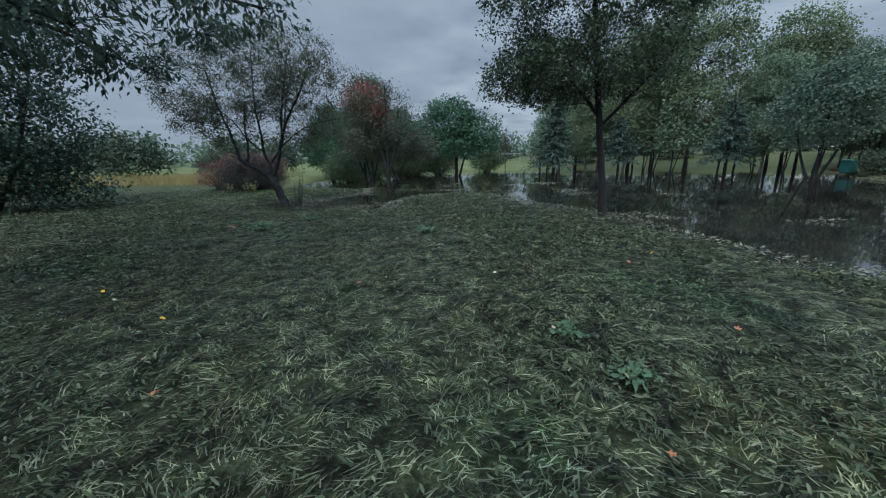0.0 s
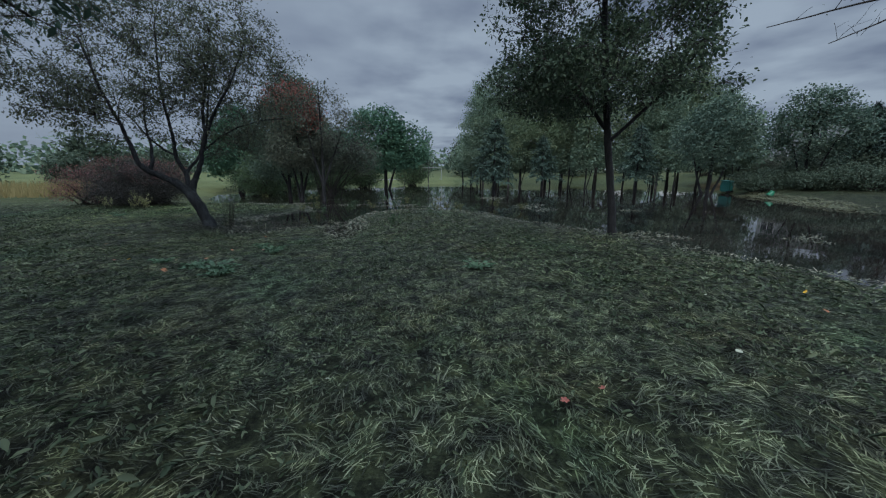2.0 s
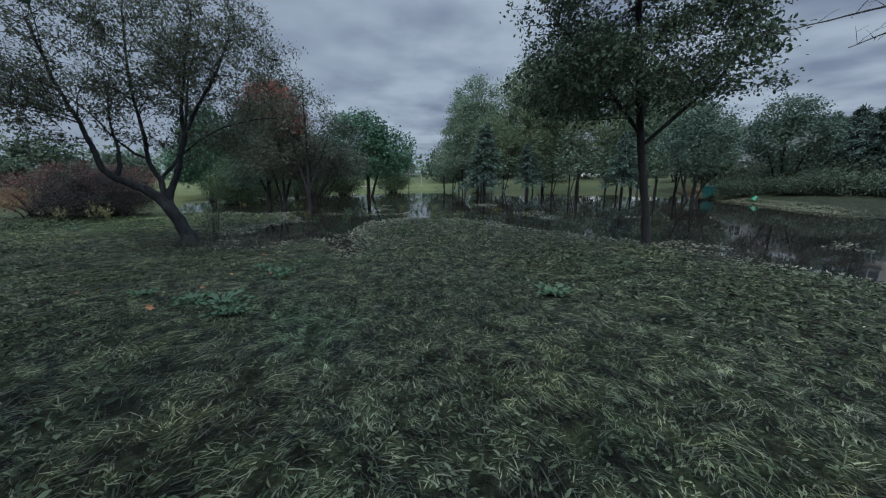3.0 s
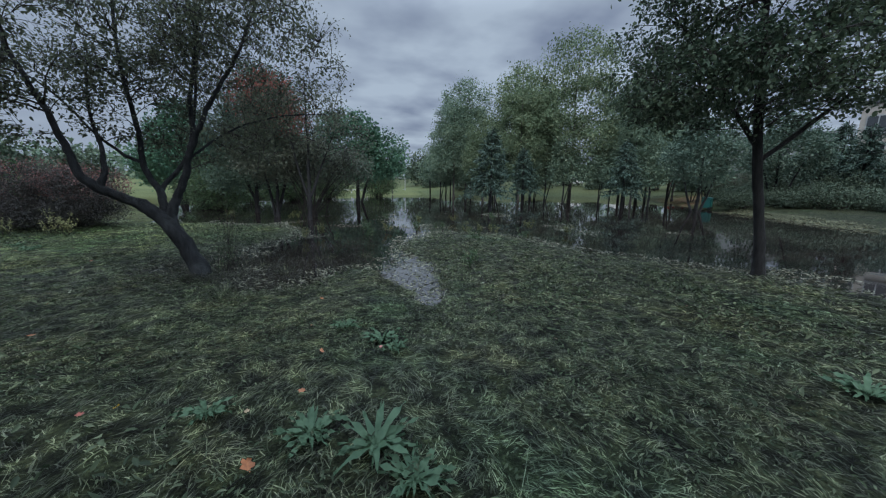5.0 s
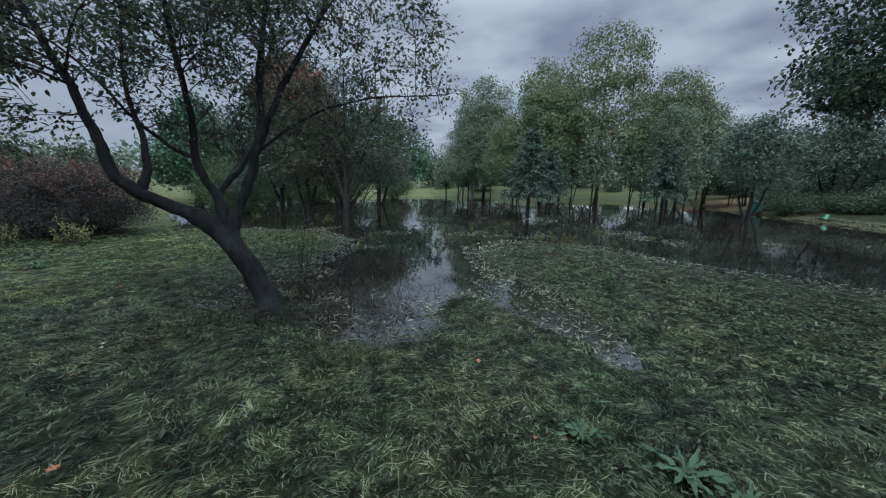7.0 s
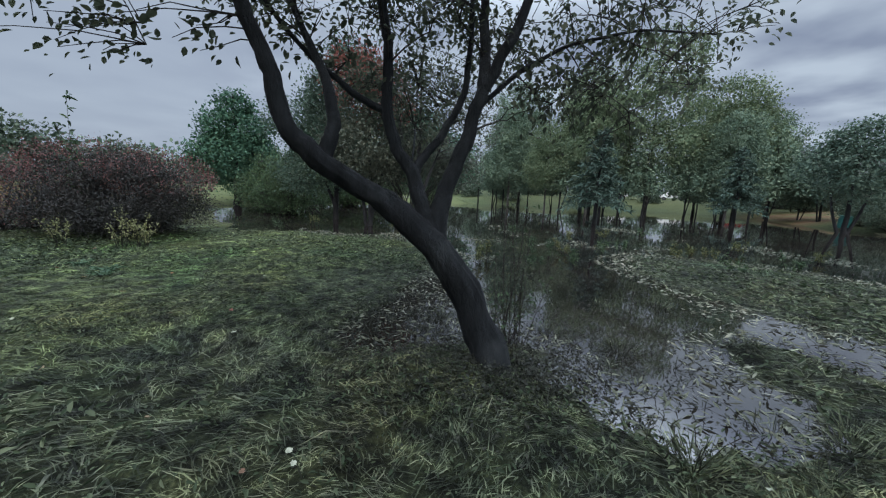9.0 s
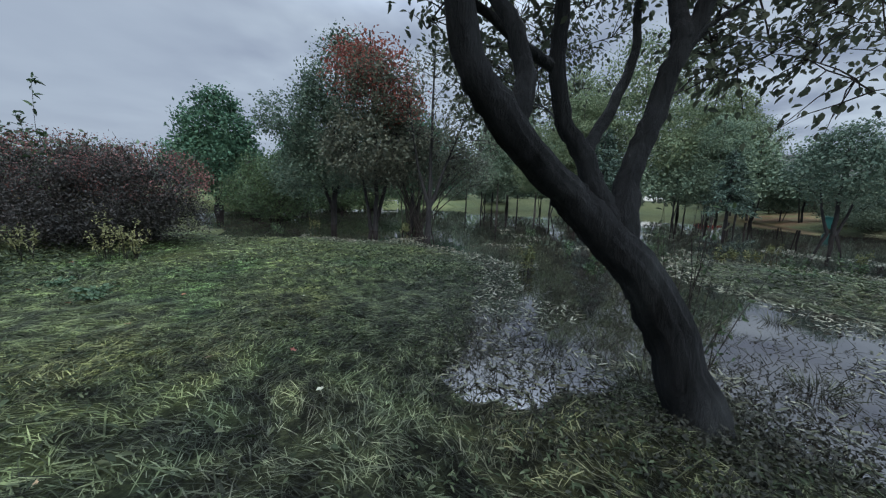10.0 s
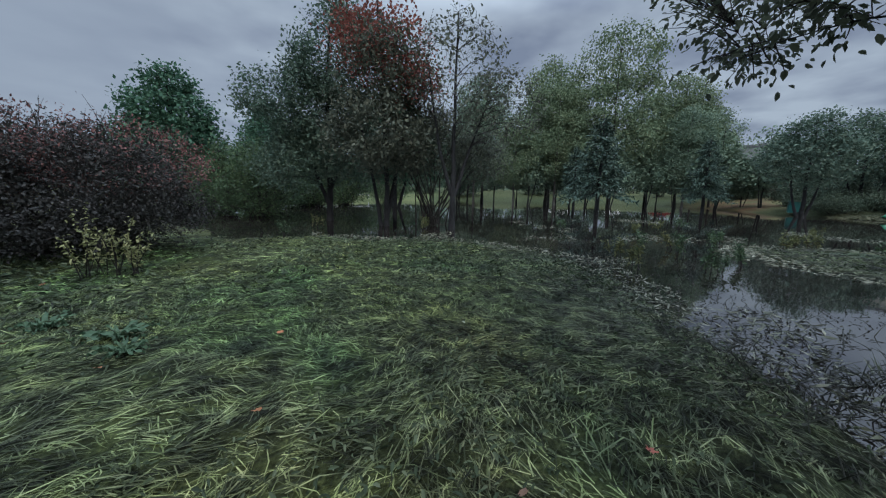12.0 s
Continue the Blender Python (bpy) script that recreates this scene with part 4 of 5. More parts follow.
lime_bush = shrub("yellow_green_bush", -9.40, 26.69, 0.0, "yellowish green bush by the water", "bush",
                  [(0, 0, 0.9, 1.6, 1.5, 1.0), (0.4, 0, 1.9, 1.0, 1.0, 0.9)], M_LIME_LEAF, 35, 0.085, 26, 1100, 12, spread=0.17)
round_tree = tree("hornbeam_tree", -12.0, 31.2, 0.0, "dense dark green pointed tree behind the bush", "tree",
                  [([(0, 0, -0.2), (0, 0, 2.0), (0.1, 0, 4.5), (0, 0, 6.6)], 0.18, 0.03)],
                  [(0, 0, 2.6, 2.8, 2.6, 1.9), (0.1, 0, 4.4, 2.1, 2.0, 1.6), (0.1, 0, 5.8, 1.2, 1.2, 1.1)],
                  M_BARK, M_DARK_LEAF, 36, leaf_size=0.16, boughs=24, branches=90, twigs=1500, per_twig=13, spread=0.2, flat=True, gap=0.15, aspect=0.75, cell=1.3, size=0.92)
plum = tree("plum_tree", -1.01, 32.63, -0.2, "low dense dark green tree standing in the flood", "tree",
            [([(0, 0, -0.3), (0.05, 0, 1.4), (0, 0.1, 4.0), (0.2, 0, 6.4)], 0.17, 0.04),
             ([(0.2, 0, -0.3), (0.7, 0, 1.5), (1.6, 0.1, 3.4)], 0.12, 0.04)],
            [(-0.6, 0, 4.5, 2.6, 2.4, 2.3), (1.6, 0, 3.8, 2.4, 2.2, 2.0), (0.4, 0, 2.6, 3.2, 2.6, 0.9)],
            M_BARK, M_DARK_LEAF, 37, leaf_size=0.2, boughs=24, branches=90, twigs=1500, per_twig=12, spread=0.26, flat=True, gap=0.2, aspect=0.75, cell=1.4)
spread_copy(plum, -6.09, 36.13, -0.1, 140, 0.8)
for ux, uy, ut, us in ((-8.0, 31.0, 40, 1.25), (-5.6, 33.5, 200, 1.2), (-3.2, 38.0, 90, 1.5), (-8.3, 25.2, 300, 0.95), (-6.0, 39.5, 10, 1.6), (-11.5, 36.0, 150, 1.5), (1.8, 44.0, 250, 1.5)):
    spread_copy(lime_bush, ux, uy, -0.1, ut, us)
spread_copy(round_tree, -8.2, 41.5, 0.1, 60, 1.15)

# ---- birch wood standing in the flood ----
BIRCH_LABEL = "tall birch with hanging grey-green leaves, standing in water"


def birch(x, y, seed, height, wide, leaf):
    h = height
    return tree("birch_tree", x, y, -0.25, BIRCH_LABEL, "birch",
                [([(0, 0, -0.3), (0.1, 0, h * 0.25), (0, 0.1, h * 0.6), (0.1, 0, h * 0.97)], 0.15, 0.02)],
                [(0, 0, h * 0.79, wide * 0.4, wide * 0.4, h * 0.2), (0.2, 0.2, h * 0.56, wide * 0.5, wide * 0.5, h * 0.23), (-0.2, 0, h * 0.4, wide * 0.52, wide * 0.52, h * 0.18)],
                M_BIRCH_BARK, leaf, seed, leaf_size=0.2, boughs=18, branches=60, twigs=1450, per_twig=15, spread=0.3, flat=True, rise=0.15, droop=0.7, gap=0.17, cell=1.5,
                group="birches in the flood", twig_drop=0.3, aspect=0.7)


birch_a = birch(12.0, 43.5, 41, 13.6, 7.2, M_GREY_LEAF)
birch_b = birch(15.6, 37.6, 42, 13.8, 7.4, M_BIRCH_LEAF)
birch_c = birch(18.3, 32.7, 43, 15.2, 9.0, M_BIRCH_LEAF)
for src, bx, by, bt, bs in ((birch_a, 9.85, 41.50, 70, 0.78), (birch_b, 24.0, 30.5, 120, 0.86), (birch_c, 24.92, 30.39, 210, 0.68), (birch_a, 20.84, 28.00, 300, 0.6),
                            (birch_c, 14.13, 34.76, 160, 0.72), (birch_a, 27.04, 29.39, 45, 0.66), (birch_c, 19.44, 41.50, 95, 0.9), (birch_a, 26.08, 34.85, 10, 0.82),
                            (birch_b, 31.11, 33.28, 77, 0.68), (birch_b, 11.44, 37.06, 222, 0.6)):
    spread_copy(src, bx, by, -0.25, bt, bs)
# slim alders fill the wood's foot with thin dark stems
alder = tree("alder_tree", 8.81, 43.15, -0.25, "slim dark alder standing in the flood", "alder",
             [([(0, 0, -0.3), (0.06, 0, 1.4), (0.0, 0.05, 3.4), (0.05, 0, 6.3)], 0.085, 0.015), ([(0.04, 0, -0.3), (0.5, 0.1, 1.6), (0.8, 0.1, 3.6)], 0.055, 0.015)],
             [(0, 0, 4.8, 1.1, 1.1, 1.4), (0.2, 0.1, 3.4, 1.6, 1.5, 1.1), (0.1, 0, 2.5, 1.5, 1.4, 0.5)],
             M_BARK, M_GREY_LEAF, 47, leaf_size=0.24, boughs=12, branches=24, twigs=210, per_twig=12, spread=0.26, flat=True, gap=0.3, group="alders in the flood", aspect=0.7, cell=1.2)
rnga = np.random.default_rng(48)
WOOD_LINE = np.array([(6.33, 46.00), (10.52, 40.11), (13.77, 34.04), (17.64, 29.86), (20.68, 26.20), (24.99, 23.58)])
for k in range(17):
    f = (k + rnga.uniform(0.1, 0.9)) / 17 * 5
    ax, ay = np.interp(f, np.arange(6), WOOD_LINE[:, 0]), np.interp(f, np.arange(6), WOOD_LINE[:, 1])
    off = rnga.uniform(-0.5, 4.0)
    spread_copy(alder, ax + off * 0.8 + rnga.normal(0, 0.5), ay + off * 0.5 + rnga.normal(0, 0.5), -0.25, rnga.uniform(0, 360), rnga.uniform(0.65, 1.05))
spruce_a = spruce("spruce_tree", 5.60, 22.63, -0.25, 4.6, 3.7, 51, "young blue-grey spruce standing in the flood", "young spruces")
spread_copy(spruce_a, 15.88, 23.76, -0.25, 80, 1.0)
spread_copy(spruce_a, 12.17, 30.54, -0.25, 150, 1.0)

# tree with a spread of leaning stems at the east shore
willow = tree("willow_tree", 17.4, 19.8, -0.25, "round leafy willow with leaning stems in the water", "willow",
              [([(0, 0, -0.3), (0.1, 0, 0.8), (0.2, 0.1, 2.4), (0.2, 0, 5.0)], 0.12, 0.03),
               ([(0.05, 0, -0.3), (0.5, -0.2, 1.0), (1.0, -0.3, 2.6)], 0.08, 0.03),
               ([(-0.05, 0, -0.3), (-0.4, 0.3, 1.0), (-0.9, 0.4, 2.6)], 0.08, 0.03)],
              [(0, 0, 3.2, 2.2, 2.2, 1.6), (0.3, 0, 4.4, 1.5, 1.5, 1.2)],
              M_BARK, M_ASH_LEAF, 55, leaf_size=0.135, boughs=22, branches=90, twigs=950, per_twig=12, spread=0.2, flat=True, gap=0.3, aspect=0.7)
spread_copy(willow, 23.49, 19.36, 0.1, 110, 1.05)
spread_copy(willow, 29.44, 17.06, 0.2, 200, 0.6)
spread_copy(willow, 25.00, 10.00, 0.1, 60, 0.45)
spread_copy(spruce_a, 26.09, 16.99, 0.1, 20, 1.05)
spread_copy(spruce_a, 29.72, 20.87, 0.1, 220, 0.95)
spread_copy(spruce_a, 28.95, 19.34, 0.1, 100, 1.2)
spread_copy(spruce_a, 31.93, 22.41, 0.1, 300, 1.25)
spread_copy(spruce_a, 26.13, 18.69, 0.1, 10, 0.8)

# low bushes along the east bank
bramble = shrub("bramble_bush", 20.6, 19.4, gz(20.6, 19.4) - 0.05, "low dark bramble bush on the far bank", "bush",
                [(0, 0, 0.45, 1.5, 1.2, 0.5), (0.6, 0.2, 0.75, 0.8, 0.8, 0.45), (-0.9, 0, 0.5, 0.8, 0.7, 0.4)], M_SCRUB_LEAF, 39, 0.09, 24, 520, 12, spread=0.14, bare=0.3, group="bushes on the east bank")
for ux, uy, ut, us in ((21.9, 18.0, 50, 1.0), (22.9, 16.4, 140, 1.2), (23.8, 14.6, 230, 0.9), (24.4, 12.6, 20, 1.1), (22.6, 21.0, 310, 1.1), (24.9, 19.6, 80, 1.4), (26.2, 17.2, 170, 1.5), (26.9, 14.6, 260, 1.5),
                       (27.4, 21.6, 10, 1.5), (26.2, 23.2, 120, 1.0), (25.4, 10.4, 200, 1.3), (31.6, 24.4, 60, 1.6), (33.0, 30.0, 150, 1.7), (36.5, 34.0, 240, 1.8), (30.2, 19.0, 330, 1.7), (29.0, 12.0, 100, 1.6)):
    spread_copy(bramble, ux, uy, gz(ux, uy) - 0.05, ut, us)
for ux, uy, ut, us in ((30.6, 26.4, 120, 0.7), (33.5, 22.5, 270, 1.1), (38.0, 41.0, 200, 1.2)):
    spread_copy(half_base, ux, uy, gz(ux, uy) - 0.5 * us, ut, us)

# bare tree whose twigs reach over the water's near arm
bare = tree("bare_tree", 13.9, 5.4, 0.0, "bare leafless tree with fine drooping twigs", "tree",
            [([(0, 0, -0.1), (-0.1, 0.1, 1.6), (-0.4, 0.3, 4.0), (-0.5, 0.4, 7.0)], 0.14, 0.03),
             ([(-0.2, 0.1, 2.2), (-2.0, 1.3, 3.9), (-4.4, 2.8, 4.5), (-6.3, 3.8, 4.15)], 0.06, 0.008),
             ([(-0.3, 0.2, 3.0), (-1.9, 1.4, 4.4), (-3.8, 2.6, 4.4), (-5.2, 3.4, 3.75)], 0.05, 0.008)],
            [(-1.0, 0.6, 5.5, 2.2, 2.2, 1.6), (-5.2, 3.2, 4.35, 1.2, 0.8, 0.28), (-4.5, 2.9, 4.05, 0.9, 0.6, 0.28)],
            M_TWIG, M_RUST_LEAF, 57, leaf_size=0.05, boughs=18, branches=130, twigs=300, per_twig=0.15, spread=0.05, flat=True, gap=0.1, rise=0.05)

# far scrub to the west and beyond the water
far_scrub = shrub("hawthorn_bush", -27.0, 27.0, 0.1, "wide grey-green hawthorn beyond the meadow", "bush",
                  [(0, 0, 1.8, 3.4, 2.6, 1.6), (-0.5, 0, 3.2, 2.2, 2.0, 1.3)], M_SCRUB_LEAF, 61, 0.32, 10, 300, 10, spread=0.3, bare=0.15, group="far scrub")
for sx, sy, st, sc in ((-34.0, 30.0, 70, 0.9), (-22.5, 30.0, 140, 0.55), (-41.0, 27.0, 200, 1.1), (-20.0, 37.0, 33, 0.8), (-29.0, 42.0, 10, 1.2), (-14.0, 46.0, 80, 1.0), (-6.0, 60.0, 120, 1.4),
                       (4.0, 66.0, 20, 1.3), (14.0, 72.0, 210, 1.6), (24.0, 62.0, 160, 1.5), (-18.0, 58.0, 250, 1.5), (34.0, 54.0, 300, 1.5), (44.0, 50.0, 45, 1.4), (50.0, 40.0, 130, 1.4), (52.0, 24.0, 190, 1.2), (46.0, 12.0, 75, 1.3), (34.0, 4.0, 15, 1.2), (-50.0, 36.0, 100, 1.5), (-60.0, 20.0, 140, 1.5), (40.0, 29.5, 30, 1.0), (44.0, 33.5, 170, 1.1), (38.0, 25.5, 260, 0.85)):
    spread_copy(far_scrub, sx, sy, 0.3 if sy < 50 else 0.6, st, sc)

for k in range(8):
    f = k / 7
    hx, hy = 4 + 50 * f, 64 - 18 * f - 26 * f * f
    spread_copy(far_scrub, hx + 2.0 * math.sin(k * 2.3), hy + 2.0 * math.cos(k * 1.7), 0.2, k * 47, 0.55 + 0.12 * (k % 4))
# distant wood along the horizon
fw = Soup()
rngw = np.random.default_rng(71)
for a in np.radians(np.arange(-75, 125, 0.75)):
    r = rngw.uniform(130, 170)
    h = rngw.uniform(7, 12)
    cx, cy = r * math.sin(a), r * math.cos(a)
    k = 70
    p = np.stack([cx + rngw.normal(0, 2.4, k), cy + rngw.normal(0, 2.4, k), h * rngw.uniform(0.02, 1, k) ** 0.8], 1)
    fw.leaves(p, 1.5, rngw, 0.8, 0.3, True)
tagged(fw.made("distant_wood", M_GREY_LEAF), "distant grey-green wood along the horizon", "trees", kind="stuff")

# ---- meadow plants ----
dry = Soup()
rngd = np.random.default_rng(73)
for _ in range(9000):
    x, y = rngd.uniform(-46, -15), rngd.uniform(21, 30)
    h = rngd.uniform(0.4, 0.9)
    a = rngd.uniform(0, 6.28)
    z = 0.08
    w = 0.02
    dx, dy = rngd.normal(0, 0.14, 2)
    dry.add([(x - w, y, z), (x + w, y, z), (x + dx, y + dy, z + h)], [(0, 1, 2)])
M_STRAW = leaf_mat("straw", (0.12, 0.10, 0.045), (0.20, 0.17, 0.075), (0.30, 0.25, 0.12), 0.7, 0.1)
tagged(dry.made("tall_grass", M_STRAW), "tall straw-coloured grass at the meadow's rim", "grass", kind="stuff")

weeds = Soup()
rngf = np.random.default_rng(74)
n = 120000
wx, wy = rngf.uniform(-7, 10, n), rngf.uniform(2.5, 21, n)
wd = edge_distance(wx, wy)
patch = 1.3 * soft_noise(wx, wy, 1.3, 75) + 0.7 * soft_noise(wx, wy, 4.0, 76)
ok = (wd < 0.3) & ((patch > np.where(wx > 4.5, 0.75, 0.45)) | (wd > -0.45)) & (rngf.uniform(0, 1, n) < np.where(wd > -1.0, 0.8, 0.42))
wx, wy = wx[ok], wy[ok]
wa = rngf.uniform(0, 6.28, len(wx))
weeds.leaves(np.stack([wx, wy, np.full(len(wx), WATER_Z + 0.006)], 1), 0.08, rngf, 0.2, 0.0, True, np.stack([np.cos(wa), np.sin(wa), np.full(len(wx), 0.12)], 1) * 3)
M_THATCH = leaf_mat("dead_shore_grass", (0.04, 0.045, 0.025), (0.08, 0.085, 0.05), (0.17, 0.16, 0.1), 0.7)
M_FLOAT = leaf_mat("drowned_weed", (0.05, 0.058, 0.038), (0.12, 0.128, 0.09), (0.3, 0.3, 0.24), 0.4)
tagged(weeds.made("floating_weed", M_FLOAT), "drowned grass and pale leaves floating by the shore", "weed", kind="stuff")

# flattened pale grass along the east shore
thatch = Soup()
hx, hy = rngf.uniform(11.5, 21.0, 40000), rngf.uniform(4.0, 19.0, 40000)
hd = edge_distance(hx, hy)
ok = (hd > -0.5) & (hd < 0.8) & (rngf.uniform(0, 1, len(hx)) < np.clip(0.6 + soft_noise(hx, hy, 1.1, 77), 0.05, 1))
hx, hy = hx[ok], hy[ok]
ha = rngf.normal(1.0, 0.7, len(hx))
thatch.leaves(np.stack([hx, hy, np.maximum(ground_height(hx, hy), WATER_Z) + 0.02], 1), 0.26, rngf, 0.1, 0.0, True, np.stack([np.cos(ha), np.sin(ha), np.full(len(hx), 0.15)], 1) * 3)
tagged(thatch.made("shore_thatch", M_THATCH), "flattened pale dead grass along the far shore", "grass", kind="stuff")

# ---- small plants ----


def weed_plant(name, x, y, label, category, seed, stems=5, height=0.5, leaf=None, size=0.07, group="", z=None, lean=0.25):
    """A few upright stalks with narrow leaves and a loose head."""
    rng = np.random.default_rng(seed)
    top = thing(name, x, y, (gz(x, y) if z is None else z) - 0.01, label, category, group)
    for _ in range(stems):
        h = height * rng.uniform(0.6, 1.1)
        p0 = (rng.normal(0, 0.05), rng.normal(0, 0.05), 0)
        p1 = (p0[0] + rng.normal(0, lean) * h, p0[1] + rng.normal(0, lean) * h, h)
        q = bend(p0, p1, 5, 0.08, rng)
        s = Soup()
        s.tube(q, np.linspace(0.006, 0.003, 5), 4)
        f = rng.uniform(0.25, 1.0, 20)[:, None] ** 0.8
        idx = f[:, 0] * 4
        at = np.stack([np.interp(idx, np.arange(5), q[:, c]) for c in range(3)], 1)
        stalk = s.made("stalk", M_TWIG, top)
        l = Soup()
        l.leaves(at, size, rng, 0.32, -0.1)
        l.leaves(np.repeat(q[-1:], 8, 0) + rng.normal(0, 0.03, (8, 3)), size * 0.6, rng, 0.6, 0.0)
        l.made("foliage", leaf or M_YELLOW_LEAF, top)
    return top


M_GOLD = leaf_mat("goldenrod_leaf", (0.12, 0.13, 0.065), (0.24, 0.245, 0.12), (0.4, 0.39, 0.2), 0.5, 0.2)
for k, (px, py) in enumerate(((-9.25, 15.45), (-9.12, 15.5), (-8.9, 15.4), (-10.1, 15.5))):
    weed_plant("goldenrod_plant", px, py, "yellowing goldenrod stalks in front of the barberry", "plant", 81 + k, 6, (0.5, 0.62, 0.4)[k % 3], M_GOLD, 0.055, "goldenrod by the bush")
for k, (px, py) in enumerate(((1.08, 14.21), (0.46, 14.99), (1.87, 14.08), (-1.92, 15.11), (-3.42, 13.97), (-1.76, 14.43), (-4.32, 19.19), (2.05, 12.75), (1.43, 14.19), (-0.45, 10.15), (3.93, 13.34), (-2.62, 13.45), (-1.17, 14.92), (3.31, 17.49), (0.19, 16.62), (-1.82, 13.50), (3.25, 14.54), (-0.80, 18.01), (-3.08, 14.57), (0.71, 12.78), (1.55, 17.06), (-0.38, 14.65), (-4.03, 19.62), (-7.49, 18.95), (-6.67, 20.58))):
    weed_plant("water_weed", px, py, "small pale weed standing out of the flood", "plant", 101 + k, 4, 0.32, M_FRESH_LEAF if k % 2 else M_YELLOW_LEAF, 0.07, "weeds in the flood", z=WATER_Z - 0.02)


def dock(x, y, seed, size=0.22, label="broad-leaved dock rosette in the grass"):
    """A rosette of long wavy leaves."""
    rng = np.random.default_rng(seed)
    top = thing("dock_plant", x, y, gz(x, y), label, "plant", "dock plants in the lawn")
    for k in range(30):
        a = k * 2.4 + rng.normal(0, 0.3)
        l = size * rng.uniform(0.5, 1.15)
        rise = rng.uniform(0.1, 0.8)
        s = Soup()
        t = np.linspace(0, 1, 7)
        r = l * t * math.cos(rise * 0.8)
        z = l * (math.sin(rise) * t - 0.55 * t**2 * math.sin(rise)) + 0.02
        w = l * 0.062 * (1 + 0.22 * np.sin(t * 21 + k)) * np.sin(np.pi * np.clip(t, 0.04, 0.985) ** 0.8) * rng.uniform(0.8, 1.2)
        wav = 0.012 * np.sin(t * 14 + rng.uniform(0, 6))
        mid = np.stack([r * math.cos(a), r * math.sin(a), z], 1)
        side = np.array([-math.sin(a), math.cos(a), 0])
        v = np.concatenate([mid - side * w[:, None] + [0, 0, 1] * (wav + 0.2 * w)[:, None], mid, mid + side * w[:, None] + [0, 0, 1] * (0.2 * w - wav)[:, None]])
        tri = []
        for i in range(6):
            for o in (0, 7):
                tri += [(o + i, o + i + 7, o + i + 8), (o + i, o + i + 8, o + i + 1)]
        s.add(v, tri)
        s.made("leaf", M_DOCK, top, smooth=True)
    return top


DOCKS = ((-2.49, 6.22, 0.28), (-2.35, 5.97, 0.2), (-2.8, 6.4, 0.19), (0.49, 5.8, 0.22), (-2.29, 7.54, 0.21), (-2.21, 7.33, 0.13), (-2.59, 7.9, 0.15), (-3.37, 6.74, 0.16), (-8.45, 13.6, 0.2), (-8.33, 13.3, 0.14), (-8.9, 13.9, 0.16), (1.87, 2.54, 0.14), (2.07, 2.13, 0.15))
for k, (px, py, ps) in enumerate(DOCKS):
    dock(px, py, 130 + k, ps)


def tuft(x, y, seed, n=110, l=0.2, label="dark tuft of grass rising from shallow water"):
    rng = np.random.default_rng(seed)
    top = thing("grass_tuft", x, y, max(gz(x, y), WATER_Z - 0.04), label, "grass tuft", "tufts in the shallows")
    s = Soup()
    a = rng.uniform(0, 6.28, n)
    r = rng.uniform(0, 0.09, n)
    base = np.stack([r * np.cos(a), r * np.sin(a), np.zeros(n)], 1)
    out = np.stack([np.cos(a), np.sin(a), rng.uniform(0.2, 1.5, n)], 1)
    s.leaves(base, l, rng, 0.03, 0.0, True, out * 1.3)
    s.made("turf", M_GRASS, top)
    return top


for k, (px, py) in enumerate(((-3.59, 9.33), (-3.22, 9.42), (-3.97, 9.15), (-4.04, 9.52), (-2.85, 9.24), (-3.39, 9.62), (-3.02, 9.51), (-3.46, 10.60), (-3.01, 11.44), (-2.81, 11.66), (-4.22, 11.52), (-4.68, 11.54), (-2.41, 10.41), (-3.85, 11.06), (-2.14, 11.52), (-4.45, 10.93))):
    tuft(px, py, 160 + k, 110 + 20 * (k % 5), 0.10 + 0.02 * (k % 4))

# drowned twigs with dark leaves in the shallows round the apple tree
tw = Soup()
rngt = np.random.default_rng(190)
for k in range(2100):
    tx, ty = (rngt.normal(-3.9, 1.0), rngt.normal(10.6, 0.7)) if k < 1100 else (rngt.normal(-5.2, 0.35), rngt.normal(11.5, 0.5)) if k < 1600 else (rngt.normal(-4.2, 0.6), rngt.normal(13.2, 1.2))
    if edge_distance(np.array([tx]), np.array([ty]))[0] > 0.35 or math.hypot(tx + 4.58, ty - 10.6) < 0.2:
        continue
    a = rngt.uniform(0, 6.28)
    l = rngt.uniform(0.05, 0.16)
    p0 = np.array([tx, ty, max(gz(tx, ty), WATER_Z - 0.01) - 0.01])
    p1 = p0 + [l * math.cos(a), l * math.sin(a), rngt.uniform(0.0, 0.11)]
    tw.tube(bend(p0, p1, 4, 0.15, rngt), (0.0035, 0.003, 0.002, 0.0015), 3)
    k = rngt.integers(0, 4)
    f = rngt.uniform(0.2, 1, (k, 1))
    tw.leaves(p0 * (1 - f) + p1 * f + [0, 0, 0.02], 0.024, rngt, 0.5, 0.1, True)
M_ROT = leaf_mat("rotting_leaf", (0.012, 0.014, 0.011), (0.03, 0.033, 0.026), (0.085, 0.088, 0.068), 0.4)
tagged(tw.made("drowned_twigs", M_ROT), "dark dead stalks and leaves sticking out of the puddle", "twigs", kind="stuff")

